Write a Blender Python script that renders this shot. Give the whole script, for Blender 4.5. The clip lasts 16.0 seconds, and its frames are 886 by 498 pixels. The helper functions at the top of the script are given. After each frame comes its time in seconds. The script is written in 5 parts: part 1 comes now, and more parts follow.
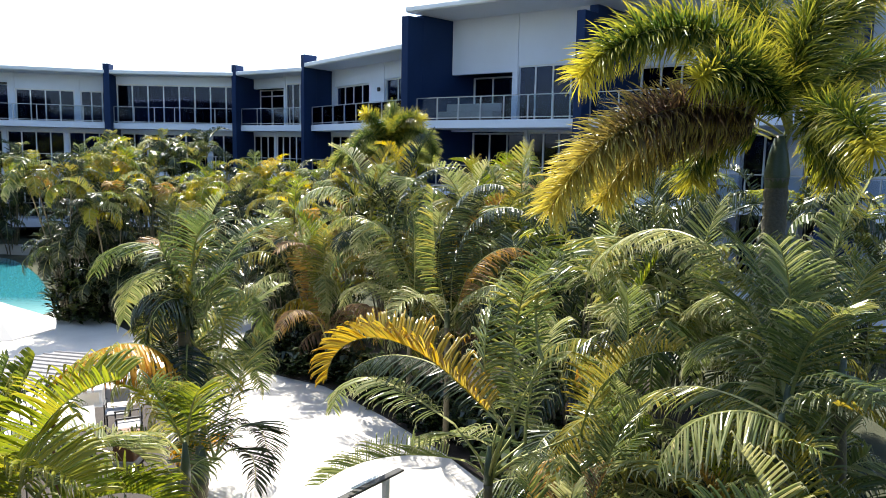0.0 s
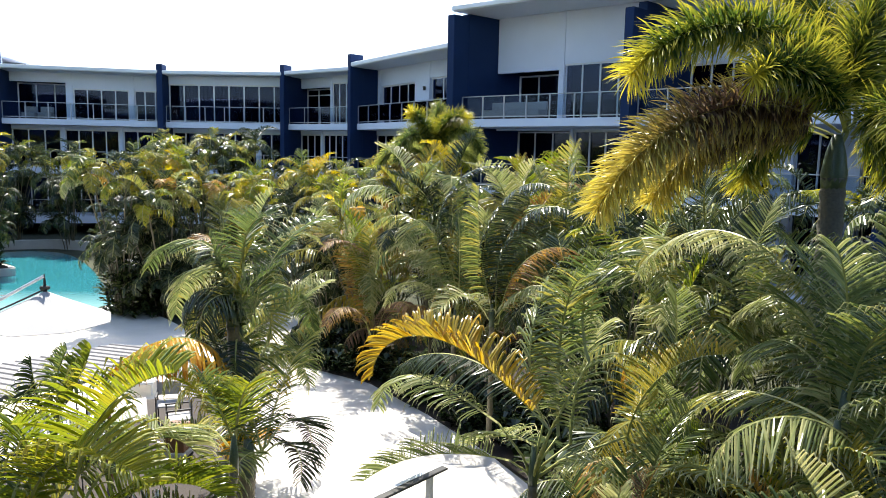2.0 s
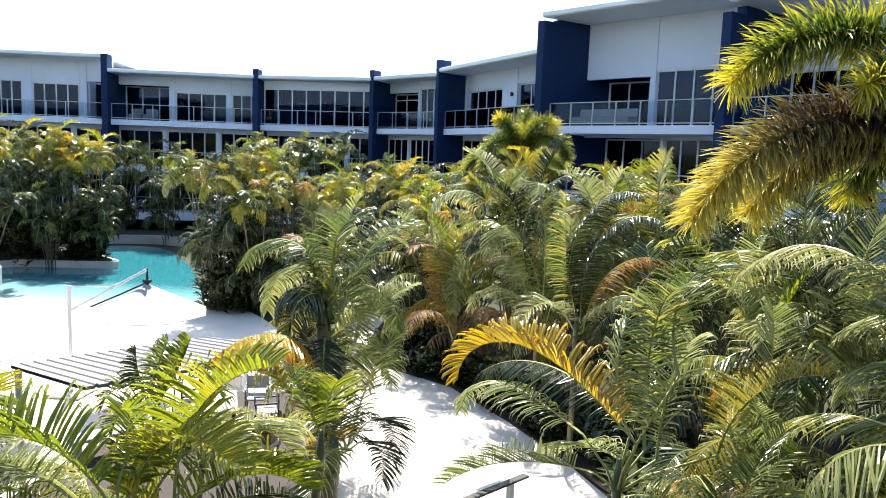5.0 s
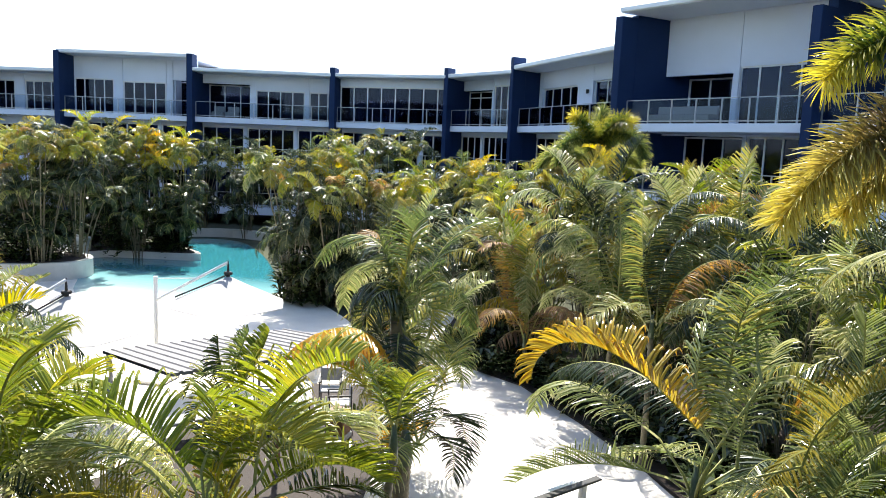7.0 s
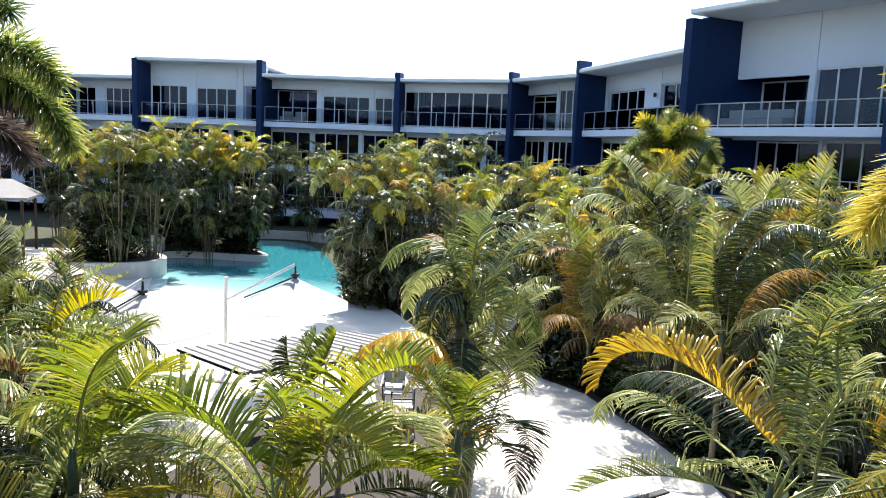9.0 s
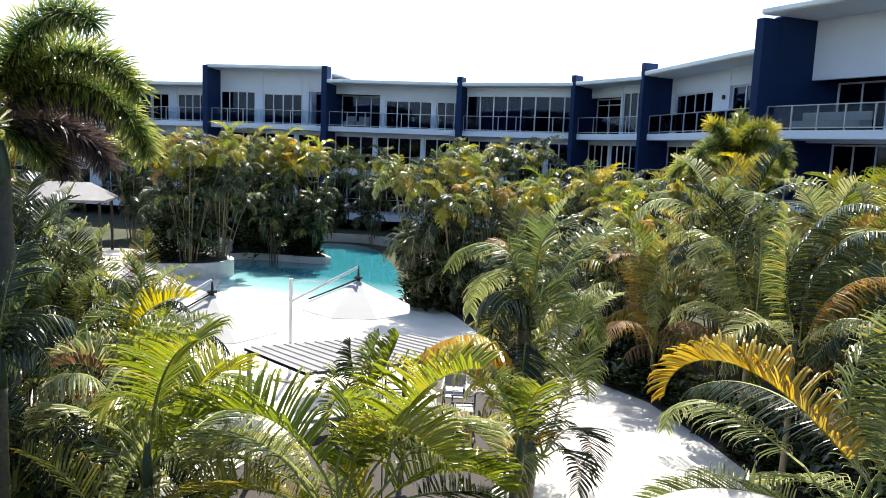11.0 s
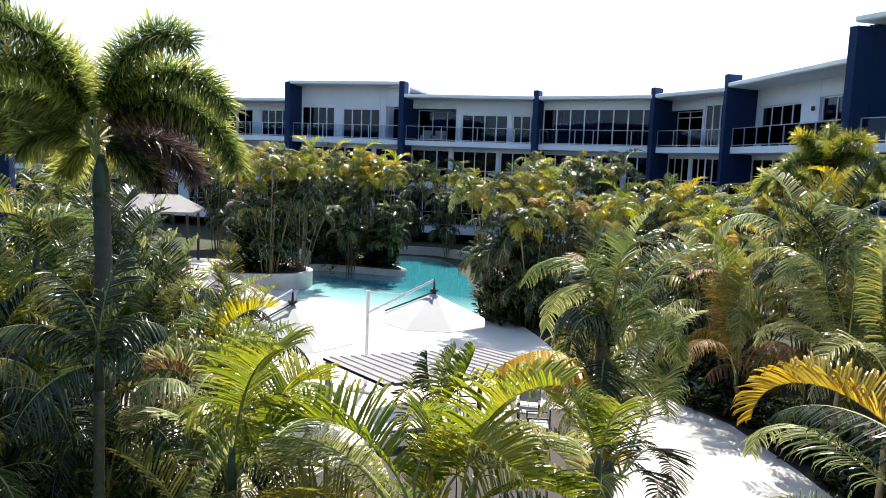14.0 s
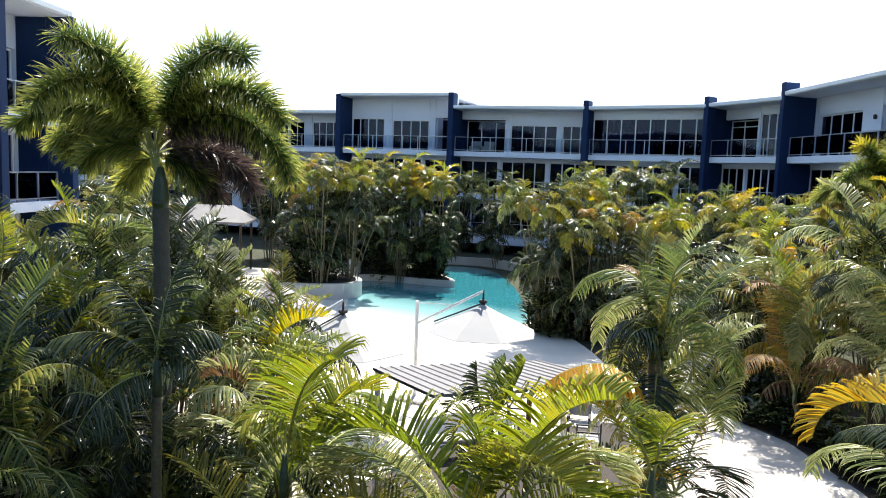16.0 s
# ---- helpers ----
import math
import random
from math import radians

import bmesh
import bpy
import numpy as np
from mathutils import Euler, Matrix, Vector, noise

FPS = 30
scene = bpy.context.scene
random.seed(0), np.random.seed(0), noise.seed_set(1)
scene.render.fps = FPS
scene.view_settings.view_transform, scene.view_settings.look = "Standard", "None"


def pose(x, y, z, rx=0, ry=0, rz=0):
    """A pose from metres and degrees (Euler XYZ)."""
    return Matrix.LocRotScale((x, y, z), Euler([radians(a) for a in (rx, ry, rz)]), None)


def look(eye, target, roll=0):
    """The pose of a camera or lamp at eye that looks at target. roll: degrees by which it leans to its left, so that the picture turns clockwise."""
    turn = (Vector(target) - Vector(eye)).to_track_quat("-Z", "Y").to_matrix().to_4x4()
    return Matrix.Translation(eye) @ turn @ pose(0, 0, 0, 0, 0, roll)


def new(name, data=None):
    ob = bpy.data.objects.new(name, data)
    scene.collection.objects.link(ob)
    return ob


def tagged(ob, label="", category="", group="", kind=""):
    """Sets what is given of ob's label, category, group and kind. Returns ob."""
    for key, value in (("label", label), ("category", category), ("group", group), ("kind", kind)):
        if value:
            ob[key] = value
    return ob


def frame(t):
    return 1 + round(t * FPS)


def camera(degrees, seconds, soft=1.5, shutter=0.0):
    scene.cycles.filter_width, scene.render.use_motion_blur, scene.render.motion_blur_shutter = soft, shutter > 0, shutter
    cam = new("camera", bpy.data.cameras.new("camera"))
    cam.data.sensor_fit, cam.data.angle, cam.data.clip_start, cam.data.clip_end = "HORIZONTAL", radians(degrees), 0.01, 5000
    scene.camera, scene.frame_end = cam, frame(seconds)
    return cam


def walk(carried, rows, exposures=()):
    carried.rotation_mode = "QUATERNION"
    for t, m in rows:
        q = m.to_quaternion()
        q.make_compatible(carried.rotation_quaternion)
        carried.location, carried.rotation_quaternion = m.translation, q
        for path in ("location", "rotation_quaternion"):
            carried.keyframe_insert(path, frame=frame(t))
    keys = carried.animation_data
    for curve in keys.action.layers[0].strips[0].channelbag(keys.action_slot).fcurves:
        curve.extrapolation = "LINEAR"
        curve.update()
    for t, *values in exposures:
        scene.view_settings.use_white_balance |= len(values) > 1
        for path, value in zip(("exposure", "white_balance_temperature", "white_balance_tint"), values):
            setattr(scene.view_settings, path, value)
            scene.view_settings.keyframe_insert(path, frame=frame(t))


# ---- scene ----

cam = camera(61.85, 16.0, soft=0.9)
# seconds, place in metres, yaw, pitch, roll in degrees: the camera turns on a balcony and drifts a little with the arm
TURN = [
    (0.0, 0.194, 0.093, 5.978, 0.372, -7.428, 1.123),
    (0.5, 0.179, 0.101, 5.978, 1.134, -7.435, 1.167),
    (1.0, 0.167, 0.067, 5.986, 1.874, -7.505, 1.288),
    (1.5, 0.162, 0.080, 5.987, 2.776, -7.580, 1.214),
    (2.0, 0.167, 0.090, 5.979, 3.775, -7.593, 1.180),
    (2.5, 0.166, 0.077, 5.979, 4.545, -7.541, 1.396),
    (3.0, 0.150, 0.069, 5.991, 5.377, -7.571, 1.401),
    (3.5, 0.125, 0.050, 6.005, 6.181, -7.527, 1.467),
    (4.0, 0.113, 0.033, 6.002, 7.350, -7.335, 1.665),
    (6.5, 0.043, 0.048, 5.977, 14.316, -7.730, 2.382),
    (7.0, 0.030, 0.016, 5.988, 15.594, -7.766, 2.366),
    (7.5, 0.016, 0.008, 5.995, 16.852, -7.796, 2.436),
    (8.0, 0.000, 0.000, 6.000, 18.030, -7.810, 2.350),
    (8.5, -0.023, -0.003, 6.008, 19.132, -7.763, 2.387),
    (9.0, -0.029, -0.005, 5.999, 20.384, -7.654, 2.410),
    (9.5, -0.044, -0.004, 6.001, 21.622, -7.564, 2.296),
    (12.0, -0.075, -0.053, 5.999, 27.173, -7.348, 2.333),
    (12.5, -0.086, -0.056, 5.998, 28.101, -7.113, 2.271),
    (13.0, -0.085, -0.057, 5.998, 28.866, -6.973, 2.274),
    (13.5, -0.092, -0.065, 6.007, 29.727, -6.874, 2.250),
    (14.0, -0.104, -0.071, 6.006, 30.868, -6.737, 2.258),
    (14.5, -0.108, -0.081, 6.011, 31.939, -6.608, 2.272),
    (15.0, -0.125, -0.074, 6.010, 32.729, -6.507, 2.246),
    (15.5, -0.133, -0.069, 6.018, 33.697, -6.341, 2.002),
    (16.0, -0.133, -0.089, 6.015, 34.631, -6.064, 2.110),
]
walk(cam, [(t, pose(x, y, z, 0, 0, yaw) @ pose(0, 0, 0, 90 + pitch) @ pose(0, 0, 0, 0, 0, roll)) for t, x, y, z, yaw, pitch, roll in TURN],
     exposures=[(0.0, 1.22), (1.5, 1.22), (3.0, 1.46), (4.2, 1.5), (7.0, 1.36), (9.5, 1.3), (12.0, 1.1), (16.0, 1.1)])

# ---- light ----
SUN_ELEVATION, SUN_BEARING = 56.0, -26.0  # degrees; bearing from +y, clockwise
world = bpy.data.worlds.new("sky")
scene.world = world
world.use_nodes = True
wn = world.node_tree.nodes
wn.clear()
sky = wn.new("ShaderNodeTexSky")
sky.sky_type, sky.sun_disc = "NISHITA", False
sky.sun_elevation, sky.sun_rotation = radians(SUN_ELEVATION), radians(SUN_BEARING)
sky.air_density, sky.dust_density, sky.ozone_density = 1.0, 1.1, 1.0
sky_bg = wn.new("ShaderNodeBackground")
sky_bg.inputs["Strength"].default_value = 0.12
sky_out = wn.new("ShaderNodeOutputWorld")
world.node_tree.links.new(sky.outputs[0], sky_bg.inputs[0])
world.node_tree.links.new(sky_bg.outputs[0], sky_out.inputs[0])
sun = new("sun", bpy.data.lights.new("sun", "SUN"))
sun.data.energy, sun.data.angle, sun.data.color = 5.0, radians(0.6), (1.0, 0.945, 0.84)
be, el = radians(SUN_BEARING), radians(SUN_ELEVATION)
sun.matrix_world = look((40 * math.sin(be) * math.cos(el), 40 * math.cos(be) * math.cos(el), 40 * math.sin(el)), (0, 0, 0))


# ---- materials ----
def material(name, colour, rough=0.6, metal=0.0, scale=6.0, vary=0.25, bump=0.1, fine=60.0, spec=0.5, spread=0.0):
    """A plain surface with two scales of noise in its colour and a little relief."""
    m = bpy.data.materials.new(name)
    m.use_nodes = True
    n, l = m.node_tree.nodes, m.node_tree.links
    b = n["Principled BSDF"]
    b.inputs["Roughness"].default_value, b.inputs["Metallic"].default_value = rough, metal
    b.inputs["Specular IOR Level"].default_value = spec
    tc = n.new("ShaderNodeTexCoord")
    big, small = n.new("ShaderNodeTexNoise"), n.new("ShaderNodeTexNoise")
    big.inputs["Scale"].default_value, small.inputs["Scale"].default_value = scale, fine
    big.inputs["Detail"].default_value = 5
    l.new(tc.outputs["Object"], big.inputs["Vector"])
    l.new(tc.outputs["Object"], small.inputs["Vector"])
    add = n.new("ShaderNodeMath")
    add.operation = "ADD"
    l.new(big.outputs["Fac"], add.inputs[0])
    l.new(small.outputs["Fac"], add.inputs[1])
    half = n.new("ShaderNodeMapRange")
    half.inputs["From Min"].default_value, half.inputs["From Max"].default_value = 0.6, 1.4
    l.new(add.outputs[0], half.inputs["Value"])
    mix = n.new("ShaderNodeMix")
    mix.data_type = "RGBA"
    mix.inputs[6].default_value = (*[c * (1 - vary) for c in colour], 1)
    mix.inputs[7].default_value = (*[min(1, c * (1 + vary)) for c in colour], 1)
    l.new(half.outputs[0], mix.inputs[0])
    last = mix.outputs[2]
    if spread:
        oi, hs = n.new("ShaderNodeObjectInfo"), n.new("ShaderNodeHueSaturation")
        mr = n.new("ShaderNodeMapRange")
        mr.inputs["To Min"].default_value, mr.inputs["To Max"].default_value = 1 - spread, 1 + spread
        l.new(oi.outputs["Random"], mr.inputs["Value"])
        l.new(mr.outputs[0], hs.inputs["Value"])
        l.new(last, hs.inputs["Color"])
        last = hs.outputs[0]
    l.new(last, b.inputs["Base Color"])
    if bump:
        bp = n.new("ShaderNodeBump")
        bp.inputs["Strength"].default_value, bp.inputs["Distance"].default_value = bump, 0.02
        l.new(add.outputs[0], bp.inputs["Height"])
        l.new(bp.outputs[0], b.inputs["Normal"])
    return m


def leaf_material(name, stops, rough=0.24, through_light=0.33, tip=(0.34, 0.31, 0.15), tip_from=0.72, glow=1.25, end_from=None):
    """A leaf: glossy above, letting light through, its colour set frond by frond, with tips either dry or painted with
    sun glints.
    """
    m = bpy.data.materials.new(name)
    m.use_nodes = True
    n, l = m.node_tree.nodes, m.node_tree.links
    b, out = n["Principled BSDF"], n["Material Output"]
    oi = n.new("ShaderNodeObjectInfo")
    ge = n.new("ShaderNodeNewGeometry")
    jit = n.new("ShaderNodeMath")
    jit.operation = "MULTIPLY_ADD"
    jit.inputs[1].default_value = 1.1
    l.new(ge.outputs["Random Per Island"], jit.inputs[0])
    l.new(oi.outputs["Random"], jit.inputs[2])
    sub = n.new("ShaderNodeMath")
    sub.operation = "SUBTRACT"
    sub.inputs[1].default_value = 0.56
    l.new(jit.outputs[0], sub.inputs[0])
    ramp = n.new("ShaderNodeValToRGB")
    els = ramp.color_ramp.elements
    els[0].position, els[0].color = stops[0][0], (*stops[0][1], 1)
    els[1].position, els[1].color = stops[-1][0], (*stops[-1][1], 1)
    for p, c in stops[1:-1]:
        els.new(p).color = (*c, 1)
    l.new(sub.outputs[0], ramp.inputs[0])
    at = n.new("ShaderNodeAttribute")
    at.attribute_name = "along"
    # tip mask: dry ends, and on some leaves painted glints
    dry = n.new("ShaderNodeMapRange")
    dry.inputs["From Min"].default_value, dry.inputs["From Max"].default_value = tip_from, 1.0
    dry.inputs["To Max"].default_value = 0.7
    l.new(at.outputs["Fac"], dry.inputs["Value"])
    tipped = dry.outputs[0]
    if end_from is not None:  # the outer end of the frond takes the tip colour as well
        ar, em, su = n.new("ShaderNodeAttribute"), n.new("ShaderNodeMapRange"), n.new("ShaderNodeMath")
        ar.attribute_name = "reach"
        em.inputs["From Min"].default_value, em.inputs["From Max"].default_value = end_from, 1.0
        su.operation, su.use_clamp = "ADD", True
        l.new(ar.outputs["Fac"], em.inputs["Value"])
        l.new(em.outputs[0], su.inputs[0])
        l.new(tipped, su.inputs[1])
        tipped = su.outputs[0]
    mix = n.new("ShaderNodeMix")
    mix.data_type = "RGBA"
    mix.inputs[7].default_value = (*tip, 1)
    l.new(tipped, mix.inputs[0])
    l.new(ramp.outputs[0], mix.inputs[6])
    l.new(mix.outputs[2], b.inputs["Base Color"])
    b.inputs["Roughness"].default_value = rough
    b.inputs["Specular IOR Level"].default_value = 0.5
    tr = n.new("ShaderNodeBsdfTranslucent")
    hs = n.new("ShaderNodeHueSaturation")
    hs.inputs["Hue"].default_value, hs.inputs["Saturation"].default_value, hs.inputs["Value"].default_value = 0.488, 1.05, glow
    l.new(mix.outputs[2], hs.inputs["Color"])
    l.new(hs.outputs[0], tr.inputs["Color"])
    ms = n.new("ShaderNodeMixShader")
    ms.inputs[0].default_value = through_light
    l.new(b.outputs[0], ms.inputs[1])
    l.new(tr.outputs[0], ms.inputs[2])
    l.new(ms.outputs[0], out.inputs["Surface"])
    return m


def glass_material(name, tint, gloss=1.0, ior=1.5):
    m = bpy.data.materials.new(name)
    m.use_nodes = True
    n, l = m.node_tree.nodes, m.node_tree.links
    n.remove(n["Principled BSDF"])
    tr, gl, fr, ms = n.new("ShaderNodeBsdfTransparent"), n.new("ShaderNodeBsdfGlossy"), n.new("ShaderNodeFresnel"), n.new("ShaderNodeMixShader")
    tr.inputs[0].default_value = (*tint, 1)
    gl.inputs["Color"].default_value = (0.5 * gloss, 0.62 * gloss, 0.95 * gloss, 1)
    gl.inputs["Roughness"].default_value = 0.03
    fr.inputs[0].default_value = ior
    l.new(fr.outputs[0], ms.inputs[0])
    l.new(tr.outputs[0], ms.inputs[1])
    l.new(gl.outputs[0], ms.inputs[2])
    l.new(ms.outputs[0], n["Material Output"].inputs["Surface"])
    return m


BLUE = material("navy_render", (0.009, 0.028, 0.088), spec=0.2, rough=0.7, scale=0.8, vary=0.12, bump=0.15, fine=40)
WHITE = material("white_render", (0.72, 0.78, 0.9), rough=0.75, scale=0.7, vary=0.05, bump=0.08, fine=50)
FASCIA = material("white_metal_fascia", (0.76, 0.8, 0.85), rough=0.45, scale=0.5, vary=0.04, bump=0.02)
FRAME = material("white_aluminium", (0.72, 0.73, 0.75), rough=0.4, scale=3, vary=0.05, bump=0.02)
STEEL = material("rail_steel", (0.45, 0.47, 0.5), rough=0.35, metal=0.6, scale=3, vary=0.1, bump=0.02)
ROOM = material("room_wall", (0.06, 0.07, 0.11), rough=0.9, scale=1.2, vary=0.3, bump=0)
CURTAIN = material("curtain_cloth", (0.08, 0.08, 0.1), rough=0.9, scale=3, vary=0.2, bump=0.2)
GLASS = glass_material("window_glass", (0.24, 0.3, 0.44), 0.85)
RAIL_GLASS = glass_material("rail_glass", (0.78, 0.83, 0.86), gloss=0.7, ior=1.3)
SAND = material("pale_sand", (0.8, 0.75, 0.66), rough=0.95, scale=1.5, vary=0.08, bump=0.25, fine=120)
PATH = material("pale_concrete", (0.62, 0.59, 0.55), rough=0.9, scale=1.2, vary=0.12, bump=0.2, fine=140)
MULCH = material("bark_mulch", (0.035, 0.026, 0.02), rough=1.0, scale=3.0, vary=0.6, bump=0.9, fine=45)
LAWN = material("garden_soil", (0.05, 0.055, 0.03), rough=1.0, scale=0.9, vary=0.6, bump=0.9, fine=35)
STONE = material("pale_stone_wall", (0.6, 0.58, 0.54), rough=0.85, scale=2.0, vary=0.15, bump=0.3)
CANVAS = material("white_canvas", (0.36, 0.36, 0.36), rough=0.8, scale=2.0, vary=0.04, bump=0.1, fine=200)
DARK = material("black_plastic", (0.02, 0.02, 0.022), rough=0.5, vary=0.2, bump=0.02)
TIN = material("grey_roof_sheet", (0.175, 0.17, 0.175), rough=0.6, metal=0.0, scale=1.5, vary=0.25, bump=0.08)
TIMBER = material("brown_timber", (0.2, 0.1, 0.05), rough=0.6, scale=4, vary=0.3, bump=0.3)
# brown timber with the shade over it put into the darker colour
DECK = material("shade_dark_timber", (0.024, 0.016, 0.012), rough=0.8, scale=2.5, vary=0.35, bump=0.3)
STEM = material("cane_stem", (0.13, 0.11, 0.06), rough=0.55, scale=9, vary=0.45, bump=0.3, fine=30)
TRUNK = material("palm_trunk", (0.1, 0.092, 0.068), rough=0.8, scale=5, vary=0.3, bump=0.5, fine=30)
SHAFT = material("green_crownshaft", (0.06, 0.085, 0.04), rough=0.4, scale=5, vary=0.3, bump=0.15)
RACHIS = material("leaf_rib", (0.3, 0.3, 0.08), rough=0.45, scale=8, vary=0.3, bump=0.05)
# LEAF and PALE tips are pale: sun glints on bent tips, painted in
LEAF = leaf_material("green_leaf", [(0.0, (0.055, 0.084, 0.024)), (0.45, (0.105, 0.145, 0.04)), (0.8, (0.19, 0.215, 0.052)), (1.0, (0.3, 0.28, 0.06))], tip=(0.52, 0.48, 0.24), tip_from=0.74, through_light=0.4, glow=1.6)
BRIGHT = leaf_material("lime_leaf", [(0.0, (0.12, 0.17, 0.018)), (0.6, (0.19, 0.23, 0.021)), (1.0, (0.29, 0.28, 0.027))], tip=(0.5, 0.42, 0.1), through_light=0.42, glow=1.55)
PALE = leaf_material("pale_leaf", [(0.0, (0.115, 0.15, 0.048)), (0.5, (0.198, 0.235, 0.085)), (1.0, (0.335, 0.335, 0.14))], tip=(0.7, 0.65, 0.42), tip_from=0.68, through_light=0.4, glow=1.55)
OLIVE = leaf_material("olive_leaf", [(0.0, (0.117, 0.13, 0.026)), (0.5, (0.182, 0.176, 0.0286)), (1.0, (0.26, 0.221, 0.0325))], tip=(0.28, 0.17, 0.04), through_light=0.42, glow=1.7)
LIME = leaf_material("yellow_leaf", [(0.0, (0.26, 0.26, 0.0195)), (1.0, (0.416, 0.338, 0.0195))], tip=(0.2, 0.12, 0.03), through_light=0.42, glow=1.7)
GOLD = leaf_material("golden_leaf", [(0.0, (0.26, 0.208, 0.026)), (0.5, (0.39, 0.273, 0.026)), (1.0, (0.52, 0.299, 0.026))], tip=(0.25, 0.12, 0.03), through_light=0.42, glow=1.7)
ORANGE = leaf_material("orange_leaf", [(0.0, (0.32, 0.27, 0.03)), (0.5, (0.44, 0.29, 0.03)), (1.0, (0.52, 0.29, 0.03))], tip=(0.3, 0.09, 0.02), through_light=0.42, glow=1.7)
RUST = leaf_material("rusty_leaf", [(0.0, (0.169, 0.0975, 0.039)), (0.5, (0.26, 0.156, 0.039)), (1.0, (0.429, 0.26, 0.039))], rough=0.5, through_light=0.4, tip=(0.5, 0.33, 0.04), tip_from=0.55)
BROWN = leaf_material("dry_brown_leaf", [(0.0, (0.13, 0.078, 0.0455)), (0.5, (0.221, 0.13, 0.065)), (1.0, (0.338, 0.208, 0.078))], rough=0.6, through_light=0.3, tip=(0.3, 0.18, 0.06))
# yellow tips: real yellowing plus sun through the thin ends, painted in
PLUME = leaf_material("foxtail_leaf", [(0.0, (0.026, 0.058, 0.014)), (0.6, (0.055, 0.095, 0.016)), (1.0, (0.13, 0.16, 0.02))], tip=(0.58, 0.52, 0.06), tip_from=0.5, through_light=0.42, glow=1.45, end_from=0.85)
PLUME_OLD = leaf_material("older_foxtail_leaf", [(0.0, (0.04, 0.075, 0.022)), (0.6, (0.08, 0.12, 0.03)), (1.0, (0.16, 0.18, 0.04))], tip=(0.5, 0.5, 0.13), tip_from=0.5, through_light=0.5, glow=1.9)
PLUME_DRY = leaf_material("dying_foxtail_leaf", [(0.0, (0.05, 0.032, 0.026)), (0.6, (0.12, 0.08, 0.048)), (1.0, (0.3, 0.21, 0.075))], rough=0.4, tip=(0.6, 0.52, 0.09), tip_from=0.58, through_light=0.36, glow=1.4, end_from=0.55)
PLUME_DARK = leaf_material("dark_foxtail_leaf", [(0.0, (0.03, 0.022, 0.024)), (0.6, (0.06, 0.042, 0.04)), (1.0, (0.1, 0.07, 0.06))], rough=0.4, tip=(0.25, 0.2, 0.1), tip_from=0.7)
# deep green leaf, also used to paint the shade low inside clumps
DEEP = leaf_material("deep_green_shade_leaf", [(0.0, (0.018, 0.032, 0.013)), (0.6, (0.032, 0.05, 0.018)), (1.0, (0.058, 0.074, 0.022))], through_light=0.14, tip=(0.09, 0.1, 0.04))

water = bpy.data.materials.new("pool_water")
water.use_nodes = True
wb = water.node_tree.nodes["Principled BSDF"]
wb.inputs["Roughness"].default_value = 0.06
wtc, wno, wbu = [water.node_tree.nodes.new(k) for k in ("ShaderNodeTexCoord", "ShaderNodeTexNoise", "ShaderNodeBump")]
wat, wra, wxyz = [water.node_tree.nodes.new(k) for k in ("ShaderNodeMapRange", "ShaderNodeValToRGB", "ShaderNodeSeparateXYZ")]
# the sandy floor's fall is painted in: shallow colour at y = 21.8, deep from 28.6
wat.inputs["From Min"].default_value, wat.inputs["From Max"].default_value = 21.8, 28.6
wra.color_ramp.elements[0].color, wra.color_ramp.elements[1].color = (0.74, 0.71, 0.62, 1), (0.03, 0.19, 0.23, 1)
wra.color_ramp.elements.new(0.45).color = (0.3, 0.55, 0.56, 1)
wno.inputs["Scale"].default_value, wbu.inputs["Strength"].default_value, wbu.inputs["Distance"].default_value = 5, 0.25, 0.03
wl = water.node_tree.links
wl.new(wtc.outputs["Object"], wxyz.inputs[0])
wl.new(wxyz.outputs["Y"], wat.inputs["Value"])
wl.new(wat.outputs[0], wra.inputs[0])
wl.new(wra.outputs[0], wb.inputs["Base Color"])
wl.new(wtc.outputs["Object"], wno.inputs["Vector"])
wl.new(wno.outputs["Fac"], wbu.inputs["Height"])
wl.new(wbu.outputs[0], wb.inputs["Normal"])


# ---- mesh helpers ----
def mesh_of(name, verts, faces, *mats, smooth=False):
    me = bpy.data.meshes.new(name)
    me.from_pydata([tuple(v) for v in verts], [], faces)
    for m in mats:
        me.materials.append(m)
    if smooth:
        me.polygons.foreach_set("use_smooth", [True] * len(me.polygons))
    me.update()
    return me


def part(name, me, parent, label="", m=None):
    ob = new(name, me)
    ob.parent = parent
    if m is not None:
        ob.matrix_basis = m
    if label:
        ob["label"] = label
    return ob


def thing(name, m, label, category, group="", kind=""):
    ob = new(name)
    ob.matrix_basis = m
    return tagged(ob, label, category, group, kind)


